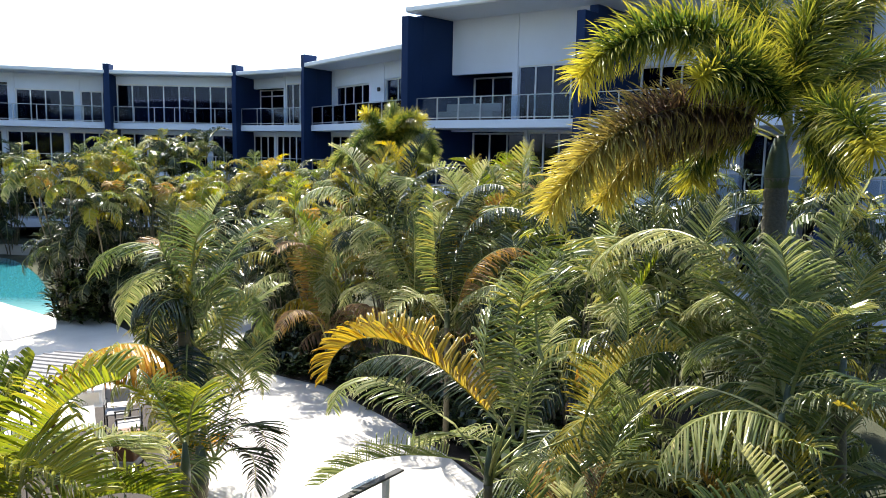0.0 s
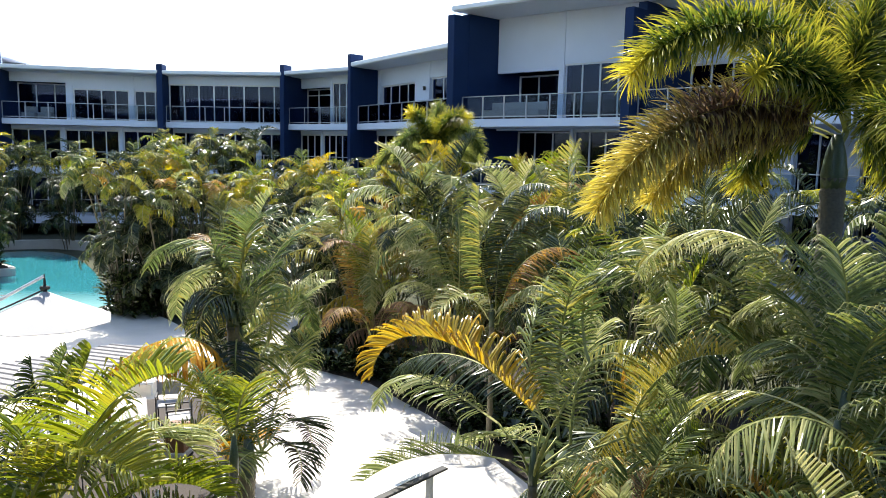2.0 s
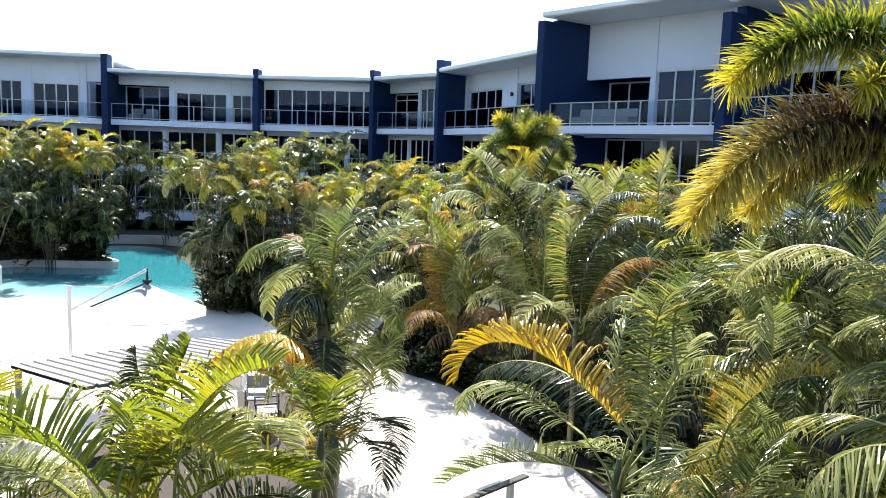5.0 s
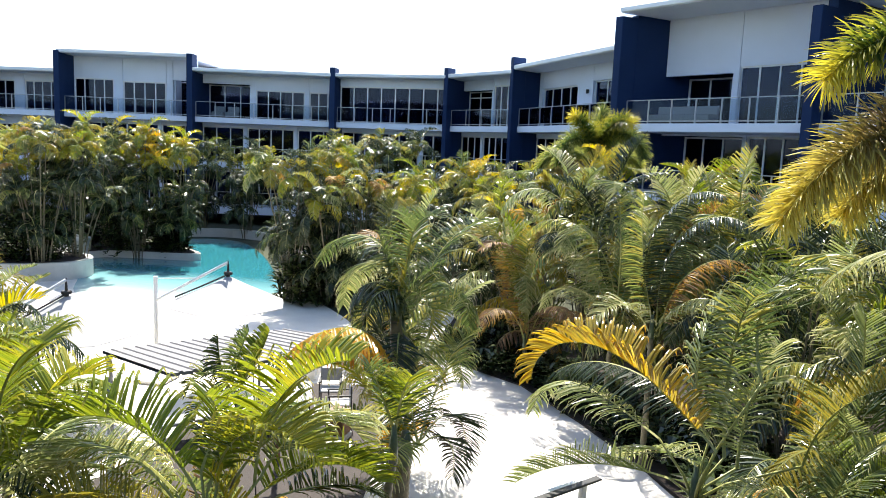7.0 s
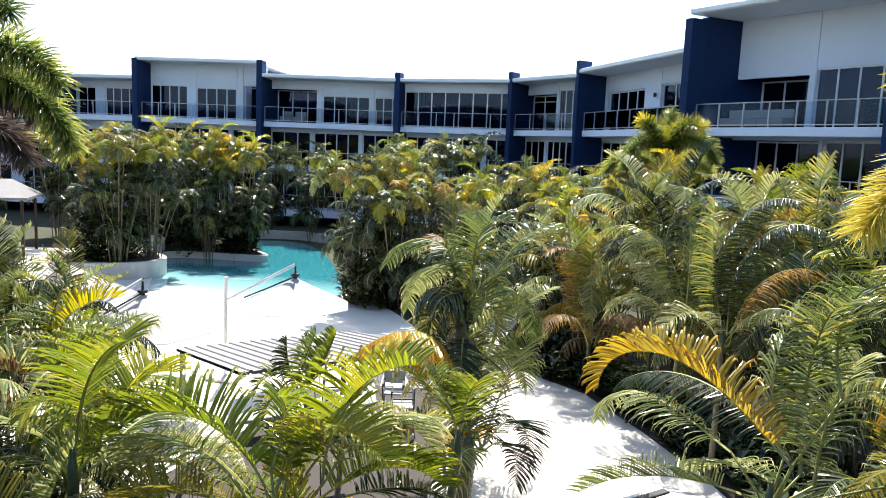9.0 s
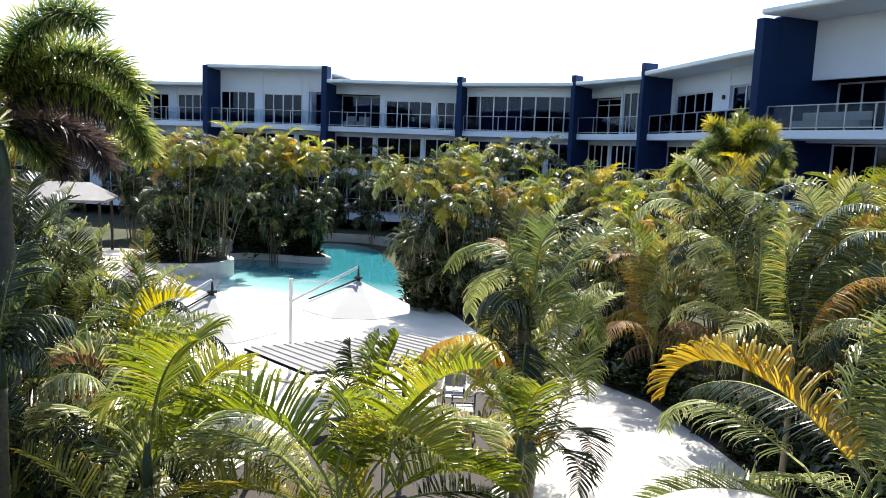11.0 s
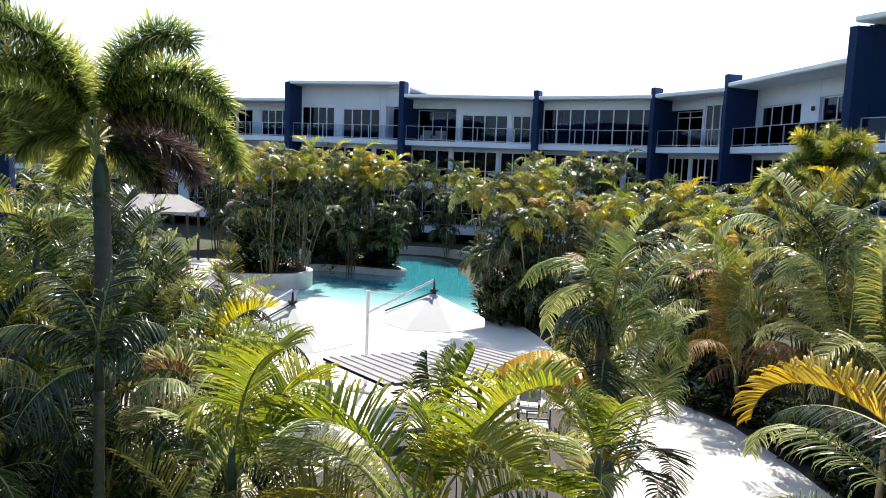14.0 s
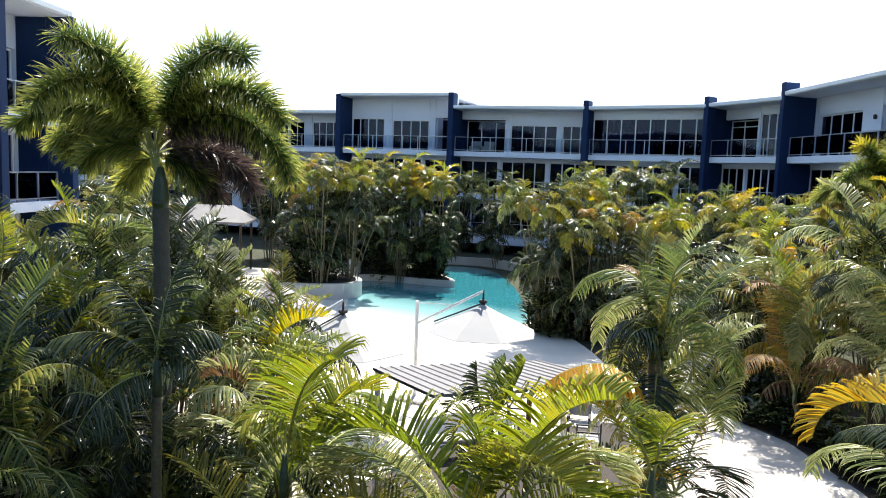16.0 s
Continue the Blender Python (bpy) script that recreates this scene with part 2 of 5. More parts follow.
class Solid:
    """Collects boxes and tubes for one mesh."""

    def __init__(self, warp=None):
        self.v, self.f, self.warp = [], [], warp

    def box(self, x0, x1, y0, y1, z0, z1, bev=0.0):
        i = len(self.v)
        if bev:
            b = min(bev, (x1 - x0) / 3, (y1 - y0) / 3, (z1 - z0) / 3)
            for x, y, z, s in [(x, y, z, 0) for z in (z0, z1) for y in (y0, y1) for x in (x0, x1)]:
                cx, cy, cz = (1 if x == x0 else -1), (1 if y == y0 else -1), (1 if z == z0 else -1)
                self.v += [(x, y + cy * b, z + cz * b), (x + cx * b, y, z + cz * b), (x + cx * b, y + cy * b, z)]
            c = [[i + 3 * k + j for j in range(3)] for k in range(8)]
            q = [((0, 4, 6, 2), 0), ((1, 3, 7, 5), 0), ((0, 1, 5, 4), 1), ((2, 6, 7, 3), 1), ((0, 2, 3, 1), 2), ((4, 5, 7, 6), 2)]
            for ks, j in q:
                self.f.append([c[k][j] for k in ks])
            for a, d, j, k in [(0, 1, 1, 2), (2, 3, 1, 2), (4, 5, 1, 2), (6, 7, 1, 2), (0, 2, 0, 2), (1, 3, 0, 2), (4, 6, 0, 2), (5, 7, 0, 2), (0, 4, 0, 1), (1, 5, 0, 1), (2, 6, 0, 1), (3, 7, 0, 1)]:
                self.f.append([c[a][j], c[d][j], c[d][k], c[a][k]])
            for k in range(8):
                self.f.append(c[k])
            return self
        self.v += [(x, y, z) for z in (z0, z1) for y in (y0, y1) for x in (x0, x1)]
        self.f += [[i + k for k in q] for q in ((0, 2, 3, 1), (4, 5, 7, 6), (0, 1, 5, 4), (2, 6, 7, 3), (0, 4, 6, 2), (1, 3, 7, 5))]
        return self

    def tube(self, pts, radii, n=8, cap=True):
        i = len(self.v)
        pts = [Vector(p) for p in pts]
        for k, p in enumerate(pts):
            d = (pts[min(k + 1, len(pts) - 1)] - pts[max(k - 1, 0)]).normalized()
            a = d.cross(Vector((0.31, 0.95, 0.05))).normalized()
            b = d.cross(a)
            r = radii[k] if isinstance(radii, (list, tuple)) else radii
            for j in range(n):
                w = 2 * math.pi * j / n
                self.v.append(tuple(p + (a * math.cos(w) + b * math.sin(w)) * r))
        for k in range(len(pts) - 1):
            for j in range(n):
                o, q = i + k * n, i + (k + 1) * n
                self.f.append([o + j, o + (j + 1) % n, q + (j + 1) % n, q + j])
        if cap:
            self.f.append([i + j for j in range(n)][::-1])
            self.f.append([i + (len(pts) - 1) * n + j for j in range(n)])
        return self

    def ring(self, x0, x1, y0, y1, z0, z1, k):
        """An upright rectangular frame of one piece, k wide."""
        i = len(self.v)
        for y in (y0, y1):
            self.v += [(x0, y, z0), (x1, y, z0), (x1, y, z1), (x0, y, z1), (x0 + k, y, z0 + k), (x1 - k, y, z0 + k), (x1 - k, y, z1 - k), (x0 + k, y, z1 - k)]
        for j in range(4):
            q = (j + 1) % 4
            self.f += [[i + a for a in f] for f in ([j, q, q + 4, j + 4], [j + 8, j + 12, q + 12, q + 8], [j, j + 8, q + 8, q], [j + 4, q + 4, q + 12, j + 12])]
        return self

    def mesh(self, name, *mats, smooth=False):
        if self.warp:
            self.v = [self.warp(*p) for p in self.v]
        return mesh_of(name, self.v, self.f, *mats, smooth=smooth)


def slab_of(name, outline, z0, z1, mat, label="", category="", kind="structure"):
    """A flat piece of ground with a rim, from its outline in plan."""
    n = len(outline)
    vs = [(x, y, z1) for x, y in outline] + [(x, y, z0) for x, y in outline]
    fs = [list(range(n))] + [[i, i + n, (i + 1) % n + n, (i + 1) % n] for i in range(n)]
    ob = new(name, mesh_of(name, vs, fs, mat))
    return tagged(ob, label, category, kind=kind)


def rounded(points, steps=6):
    """A closed smooth outline through the points."""
    out, n = [], len(points)
    for i in range(n):
        p0, p1, p2, p3 = [Vector((*points[(i + k - 1) % n], 0)) for k in range(4)]
        for s in range(steps):
            t = s / steps
            q = 0.5 * ((2 * p1) + (p2 - p0) * t + (2 * p0 - 5 * p1 + 4 * p2 - p3) * t * t + (3 * p1 - p0 - 3 * p2 + p3) * t ** 3)
            out.append((q.x, q.y))
    return out


# ---- ground ----
ground = new("ground", mesh_of("ground", [(-900, -900, 0), (900, -900, 0), (900, 900, 0), (-900, 900, 0)], [[0, 1, 2, 3]], LAWN))
tagged(ground, "dark garden soil and leaf litter under the palms", "ground", kind="structure")
BEACH = rounded([(-8.5, 13.2), (-9.6, 7.7), (-12.6, 6.9), (-16.0, 8.8), (-20, 13), (-30, 18), (-36, 26), (-31, 29.5), (-26.4, 29.6), (-24, 27), (-22.5, 26.2), (-20, 27), (-15.5, 28.0), (-11.6, 25.0), (-8.6, 21.5), (-7.2, 17.5)])
slab_of("beach", BEACH, -0.1, 0.02, SAND, "pale sand beach beside the pool", "beach")
WALKWAY = [(-9.5, 13.2), (-7.4, 16.0), (-6.9, 19.5), (-7.6, 26.0), (-6.2, 26.0), (-5.6, 20.6), (-2.85, 18.6), (-0.9, 16.2), (1.2, 12.4), (1.0, 8.6), (-0.6, 5.2), (-3.0, 6.6), (-4.4, 9.0), (-8.6, 8.2), (-9.6, 9.6)]
slab_of("pavement", WALKWAY, -0.1, 0.026, PATH, "pale sunlit concrete garden path", "path")
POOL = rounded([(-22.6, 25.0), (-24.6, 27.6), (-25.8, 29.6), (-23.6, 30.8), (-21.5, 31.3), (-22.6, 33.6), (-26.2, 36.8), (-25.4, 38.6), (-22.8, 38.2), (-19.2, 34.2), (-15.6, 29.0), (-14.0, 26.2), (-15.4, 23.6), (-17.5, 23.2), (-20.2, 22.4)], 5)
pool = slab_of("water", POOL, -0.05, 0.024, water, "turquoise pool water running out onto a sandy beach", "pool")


# ---- the apartment building ----
G, F0, F1 = 1.3, 4.4, 7.45


def frame_of(a, b):
    """The pose of a bay: x runs from fin to fin, y away from the courtyard."""
    d = Vector((b[0] - a[0], b[1] - a[1]))
    return pose(a[0], a[1], 0, 0, 0, math.degrees(math.atan2(d.y, d.x))), d.length


def railing(bay, wp, w, z, y, h=1.05):
    """Steel rails, white posts and glass panels along the front of a balcony."""
    x0, x1 = 0.24, w - 0.24
    n = max(2, round((x1 - x0) / 1.25))
    rail = part("railing", Solid(wp).box(x0, x1, y - 0.03, y + 0.03, z + h - 0.04, z + h, 0.008).mesh("railing", STEEL), bay, "slim steel handrail")
    part("bottom_rail", Solid(wp).box(x0, x1, y - 0.025, y + 0.025, z + 0.08, z + 0.12).mesh("bottom_rail", STEEL), rail)
    for i in range(n + 1):
        x = x0 + (x1 - x0) * i / n
        part("post", Solid(wp).box(x - 0.02, x + 0.02, y - 0.03, y + 0.03, z, z + h - 0.04).mesh("post", STEEL), rail)
        if i < n:
            ob = part("glass_panel", Solid(wp).box(x + 0.05, x + (x1 - x0) / n - 0.05, y - 0.006, y + 0.006, z + 0.14, z + h - 0.06).mesh("glass_panel", RAIL_GLASS), rail)
            ob.visible_shadow = False


def glazing(bay, wp, x0, x1, y, z, head, n, curtain, transom=0.0):
    """A window of n tall panes between x0 and x1."""
    w = (x1 - x0) / n
    win = part("window", Solid(wp).ring(x0, x1, y - 0.06, y + 0.06, z, z + head, 0.08).mesh("window", FRAME), bay, "white aluminium window frame with tall dark panes")
    for i in range(1, n):
        part("mullion", Solid(wp).box(x0 + i * w - 0.035, x0 + i * w + 0.035, y - 0.05, y + 0.05, z + 0.08, z + head - 0.08).mesh("mullion", FRAME), win)
    if transom:
        part("transom", Solid(wp).box(x0 + 0.08, x1 - 0.08, y - 0.055, y + 0.055, z + transom, z + transom + 0.07).mesh("transom", FRAME), win)
    for i in range(n):
        part("pane", Solid(wp).box(x0 + i * w + 0.036, x0 + (i + 1) * w - 0.036, y - 0.01, y + 0.01, z + 0.08, z + head - 0.08).mesh("pane", GLASS), win)
    # dark panel added behind the panes, standing in for the dim room
    part("room_backing", Solid(wp).box(x0 + 0.02, x1 - 0.02, y + 0.42, y + 0.46, z + 0.01, z + head - 0.01).mesh("room_backing", ROOM), win, "dark panel standing in for the dim room")
    if curtain:
        vs, fs, c = [], [], x0 + 0.15
        end = x0 + (x1 - x0) * random.uniform(0.35, 0.8)
        k = 0
        while c < end:
            for q in (z + 0.03, z + head - 0.1):
                vs.append(wp(c, y + 0.28 + (0.05 if k % 2 else -0.03), q))
            c += 0.11
            k += 1
        fs = [[2 * i, 2 * i + 2, 2 * i + 3, 2 * i + 1] for i in range(k - 1)]
        part("curtain", mesh_of("curtain", vs, fs, CURTAIN), win, "dark pleated curtain")


def bay(a, b, ka, kb, roof, spans, fin_top, lower=None, last_fin=None, slab_front=0.5, label="", fin_deep=9.0, set_back=2.1):
    """One bay between two fins. ka, kb: degrees by which its end fins turn from square.
    spans: (from, to, panes, head, set-back[, transom]) in shares of the width."""
    m, w = frame_of(a, b)
    ta, tb = math.tan(radians(ka)), math.tan(radians(kb))

    def wp(x, y, z):
        return (x + y * (ta * (1 - x / w) + tb * x / w), y, z)

    ob = thing("apartment_block", m, label, "building", "bays of the curved apartment building")
    for x, top in ((0, fin_top), (w, last_fin)):
        if top:
            fin = part("fin_wall", Solid(wp).box(x - 0.2, x + 0.2, 0, 0.95, 0, top, 0.02).mesh("fin_wall", BLUE), ob, "navy blue rendered fin wall")
            part("fin_return", Solid(wp).box(x - 0.19, x + 0.19, 0.95, fin_deep, 0, roof - 0.27).mesh("fin_return", BLUE), fin)
    roof_ob = part("roof", Solid(wp).box(0.0, w, 0.12, 10, roof - 0.25, roof - 0.02, 0.01).mesh("roof", WHITE), ob, "flat white soffit and roof")
    part("gutter", Solid(wp).box(0.0, w, 0.03, 0.118, roof - 0.22, roof, 0.02).mesh("gutter", FASCIA), roof_ob, "white metal gutter edge")
    for z, t in ((F1, 0.36), (F0, 0.36), (G, 0.5)):
        part("balcony_slab", Solid(wp).box(0.195, w - 0.195, slab_front, 9, z - t, z, 0.015).mesh("balcony_slab", WHITE), ob, "white concrete balcony slab")
    for z in (F1, F0, G):
        up = roof - 0.255 if z == F1 else z + 2.68
        sp = spans if z == F1 else (lower or spans)
        at = 0.0
        for s in list(sp) + [(1.0, 1.0, 0, 0, sp[-1][4])]:
            u0, u1, n, head, back = s[:5]
            front = min(back, set_back)
            if u0 > at + 0.004:
                part("wall_panel", Solid(wp).box(max(at * w, 0.2), min(u0 * w, w - 0.2), front - 0.03, front + 0.25, z + 0.002, up).mesh("wall_panel", WHITE), ob, "white rendered wall")
            at = u1
            if n:
                h = min(head, up - z - 0.06)
                x0, x1 = u0 * w + 0.012 + (0.2 if u0 == 0 else 0), u1 * w - 0.012 - (0.2 if u1 == 1 else 0)
                glazing(ob, wp, x0, x1, back + 0.1, z + 0.003, h, n, random.random() < 0.35, s[5] if len(s) > 5 else 0.0)
                if up - z - h > 0.04:
                    part("wall_panel", Solid(wp).box(x0, x1, front, front + 0.25, z + h + 0.004, up).mesh("wall_panel", WHITE), ob, "white rendered wall")
                if back >= 2.6:
                    for q in (x0 - 0.01, x1 - 0.09):
                        if 0.35 < q < w - 0.35:
                            part("wall_return", Solid(wp).box(q, q + 0.1, front + 0.26, back + 0.04, z + 0.002, up).mesh("wall_return", WHITE), ob, "white side wall of the recess")
        railing(ob, wp, w, z, slab_front + 0.08)
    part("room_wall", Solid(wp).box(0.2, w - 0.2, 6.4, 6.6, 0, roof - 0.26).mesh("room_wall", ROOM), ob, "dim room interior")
    return ob


W = [(-54.0, 38.8), (-45.5, 41.0), (-39.45, 42.1), (-30.72, 44.5), (-21.45, 47.25), (-13.48, 47.4), (-8.5, 44.1), (-2.0, 35.3), (5.2, 29.9), (12.0, 23.6), (17.0, 15.5)]
# bearing of each fin, from the courtyard outwards
FINS = [100, 103, 104, 105, 98, 76, 50, 45, 48, 38, 32]


def run(i, roof, spans, fin_top, **more):
    a, b = W[i], W[i + 1]
    square = math.degrees(math.atan2(b[1] - a[1], b[0] - a[0])) + 90
    return bay(a, b, square - FINS[i], square - FINS[i + 1], roof, spans, fin_top, **more)


WIDE = [(0.0, 0.32, 3, 2.45, 2.0), (0.34, 0.68, 4, 2.45, 2.0), (0.7, 1.0, 3, 2.45, 2.0)]
bay((-66.5, 33.5), W[0], 0, 13, 10.2, [(0.1, 0.5, 4, 2.2, 2.0), (0.6, 0.95, 4, 2.2, 2.0)], 10.3, label="far end bay of the white apartment building")
run(0, 10.3, [(0.05, 0.4, 3, 2.2, 2.0), (0.5, 0.9, 4, 2.2, 2.0)], 10.4, label="white apartment bay partly hidden by palms")
run(1, 10.3, [(0.05, 0.3, 2, 2.1, 2.0), (0.42, 0.85, 4, 2.1, 2.0)], 10.4, label="far white apartment bay under a low roof")
run(2, 11.6, [(0.02, 0.33, 4, 2.4, 2.0), (0.4, 0.74, 4, 2.3, 2.0), (0.79, 1.0, 2, 2.5, 3.4)], 11.5, lower=WIDE, label="tall white apartment bay between navy fins")
run(3, 10.72, [(0.0, 0.36, 3, 2.4, 3.4), (0.4, 0.75, 4, 2.05, 2.0), (0.78, 1.0, 3, 2.05, 2.0)], 11.62, lower=WIDE, label="white apartment bay with chairs on its balcony")
run(4, 10.72, [(0.0, 1.0, 8, 2.5, 1.3)], 11.1, lower=WIDE, label="apartment bay with a full-width wall of tall panes")
run(5, 10.76, [(0.0, 0.5, 3, 2.4, 2.8, 1.95), (0.52, 1.0, 5, 2.6, 1.6)], 11.17, lower=WIDE, label="narrow apartment bay with a transom window")
run(6, 10.98, [(0.05, 0.42, 4, 2.3, 2.2), (0.56, 0.98, 4, 2.4, 2.2)], 11.47, lower=WIDE, label="apartment bay stepping forward to a tall navy fin")
run(7, 12.6, [(0.0, 0.42, 3, 2.3, 4.4), (0.45, 0.86, 4, 2.55, 2.9), (0.88, 1.0, 1, 2.8, 2.9)], 12.2, lower=[(0.0, 0.5, 4, 2.6, 4.4), (0.52, 1.0, 5, 2.6, 2.9)], set_back=2.9, label="tall apartment bay with a glass balcony and white upper wall")
run(8, 12.2, [(0.0, 0.4, 4, 2.4, 4.6), (0.46, 0.66, 2, 2.4, 4.6), (0.75, 1.0, 3, 2.4, 4.6)], 11.6, lower=[(0.0, 0.4, 4, 2.55, 4.6), (0.48, 0.66, 2, 2.55, 4.6), (0.72, 1.0, 3, 2.55, 4.6)], set_back=4.6, label="apartment bay half hidden by a foxtail palm")
run(9, 12.4, [(0.25, 0.6, 3, 2.3, 2.2), (0.65, 1.0, 3, 2.3, 2.2)], 12.2, label="apartment bay at the end of the building", last_fin=12.2)
# the wing on the far side of the tall palm
bay((-22.0, 6.4), (-25.1, 11.4), 0, 0, 11.3, [(0.1, 0.9, 4, 2.4, 2.2)], 11.2, label="navy and white apartment wing by the tall palm")
bay((-25.1, 11.4), (-27.3, 14.9), 0, 0, 11.3, [(0.05, 0.95, 3, 2.4, 2.2)], 11.2, last_fin=11.1, label="navy and white apartment wing with small balconies")
# unseen plain wall added behind the camera: closes the courtyard, darkens window reflections
back = new("unseen_back_wall", Solid().box(-70, 45, -6.5, -6.2, 0, 10).mesh("unseen_back_wall", BLUE))
tagged(back, "plain navy wall added unseen behind the camera", "wall", kind="structure")


# ---- palms ----
def frond_mesh(name, e0, e1, n, leaf, width, segs=3, droop=0.25, lift=0.35, around=2, rib=0.012, seed=1, curve=1.2, mats=None, bare=0.13, sway=0.25, twist=0.55, bent=2.2):
    """One pinnate frond of length 1, growing along +x from the origin: a rib with n stations of leaflets."""
    rnd = random.Random(seed)
    K = 22 if segs > 2 else 12
    bend = fold = around == 2
    fold = fold and segs > 2
    steps = {2: (0.7, 0.3), 3: (0.36, 0.34, 0.3), 4: (0.38, 0.3, 0.14, 0.18)}[segs]
    ang = [radians(e0 + (e1 - e0) * (k / K) ** curve) for k in range(K + 1)]
    side_bend = rnd.uniform(-sway, sway)
    pts = [Vector((0, 0, 0))]
    for k in range(K):
        a, w = ang[k], side_bend * (k / K) ** 1.5
        pts.append(pts[-1] + Vector((math.cos(a) * math.cos(w), math.cos(a) * math.sin(w), math.sin(a))) / K)
    verts, faces, along, mi, reach = [], [], [], [], []
    for k, p in enumerate(pts):
        a = ang[k]
        nrm = Vector((-math.sin(a), 0, math.cos(a)))
        r = rib * (1 - 0.85 * k / K)
        for q in (Vector((0, r, 0)), nrm * r * 0.8, Vector((0, -r, 0))):
            verts.append(p + q)
            along.append(0.0)
            reach.append(k / K)
    for k in range(K):
        for j in range(3):
            faces.append([3 * k + j, 3 * k + (j + 1) % 3, 3 * k + 3 + (j + 1) % 3, 3 * k + 3 + j])
            mi.append(1)
    for i in range(n):
        s = bare + (1 - bare) * (i + 0.5) / n
        k = min(K - 1, int(s * K))
        p = pts[k].lerp(pts[k + 1], s * K - k)
        T = (pts[k + 1] - pts[k]).normalized()
        B = Vector((0, 1, 0)) - T * T.y
        B.normalize()
        N = T.cross(B)
        if N.z < 0 and abs(T.z) < 0.9:
            N = -N
        prof = min(1.0, 0.55 + 2.0 * (s - 0.13)) * (1.0 - 0.62 * max(0.0, (s - 0.45) / 0.55) ** 1.6)
        if around != 2:
            prof = min(1.0, 0.6 + 2.5 * (s - 0.13)) * (1.0 - 0.35 * max(0.0, (s - 0.6) / 0.4) ** 2)
        fan = [-1, 1] if around == 2 else [2 * math.pi * (q + rnd.random() * 0.7) / around for q in range(around)]
        for sd in fan:
            if around == 2 and rnd.random() < 0.07:  # a leaflet lost to the wind
                continue
            ll = leaf * prof * (rnd.uniform(0.74, 1.12) if around == 2 else rnd.uniform(0.55, 1.15))
            fw = 0.28 + 0.75 * s * s + rnd.gauss(0, 0.11)
            if around == 2:
                d = T * fw + B * sd * 0.95 + N * (lift + rnd.uniform(-0.12, 0.12))
            else:
                d = T * (0.45 + 0.3 * s * s + rnd.gauss(0, 0.2)) + B * math.sin(sd) + N * math.cos(sd)
            d.normalize()
            W = (T - d * T.dot(d)).normalized()
            W = (W + d.cross(W) * (rnd.uniform(-0.8, 0.8) if around != 2 else sd * 0.25 + rnd.gauss(0, twist))).normalized()
            W = W * width * (0.8 + 0.4 * rnd.random()) * (0.6 + 0.4 * prof)
            q, base = p.copy(), len(verts)
            for g in range(segs):
                wd = (0.75, 1.0, 0.9, 0.7)[g] if segs > 2 else (0.8, 0.9)[g]
                verts += [q - W * wd, q + W * wd]
                along += [sum(steps[:g])] * 2
                if fold:
                    verts.append(q + d.cross(W) * (-sd * 0.5 * wd))
                    along.append(sum(steps[:g]))
                q = q + d * (ll * steps[g])
                fall = droop * (0.5 + 0.3 * g) + (bent if bend and g == segs - 2 else 0.0) * rnd.uniform(0.5, 1.3)
                d = (d + Vector((0, 0, -fall))).normalized()
            verts.append(q)
            along.append(1.0)
            reach += [s] * (len(verts) - base)
            if fold:  # two halves that meet in a crease along the midrib
                for g in range(segs - 1):
                    o = base + 3 * g
                    faces += [[o, o + 2, o + 5, o + 3], [o + 2, o + 1, o + 4, o + 5]]
                o = base + 3 * (segs - 1)
                faces += [[o, o + 2, o + 3], [o + 2, o + 1, o + 3]]
                mi += [0] * (2 * segs)
            else:
                for g in range(segs - 1):
                    o = base + 2 * g
                    faces.append([o, o + 1, o + 3, o + 2])
                o = base + 2 * (segs - 1)
                faces.append([o, o + 1, o + 2])
                mi += [0] * segs
    me = mesh_of(name, verts, faces, *(mats or (LEAF, RACHIS)))
    me.polygons.foreach_set("material_index", mi)
    at = me.attributes.new("along", "FLOAT", "POINT")
    at.data.foreach_set("value", along)
    at = me.attributes.new("reach", "FLOAT", "POINT")
    at.data.foreach_set("value", reach)
    return me


# near fronds, from upright to hanging, and plainer ones for the distance
NEAR = [frond_mesh("frond", e0, e1, 36, 0.27, 0.0085, 4, dr, li, seed=i, curve=c, bare=0.2) for i, (e0, e1, dr, li, c) in enumerate(
    [(90, 45, 0.08, 0.8, 1.5), (88, 5, 0.14, 0.5, 1.4), (84, -45, 0.2, -0.1, 1.3), (78, -75, 0.25, -0.45, 1.2), (66, -90, 0.25, -0.6, 1.1), (46, -95, 0.25, -0.5, 1.0)])]
FAR = [frond_mesh("frond", e0, e1, 34, 0.3, 0.0125, 2, 0.35, li, rib=0.014, seed=20 + i, curve=c, bare=0.16) for i, (e0, e1, li, c) in enumerate(
    [(88, -20, 0.5, 1.3), (84, -75, -0.1, 1.2), (78, -105, -0.35, 1.1), (66, -118, -0.5, 1.0), (46, -115, -0.5, 1.0)])]


def frond(palm, me, at, turn, size, leaf=None, tilt=0.0, roll=0.0, name="frond"):
    ob = new(name, me)
    ob.parent = palm
    ob.matrix_basis = pose(*at, 0, 0, turn) @ pose(0, 0, 0, roll, tilt, 0) @ Matrix.Diagonal((size, size, size, 1))
    if leaf is not None:
        ob.material_slots[0].link = "OBJECT"
        ob.material_slots[0].material = leaf
    return ob


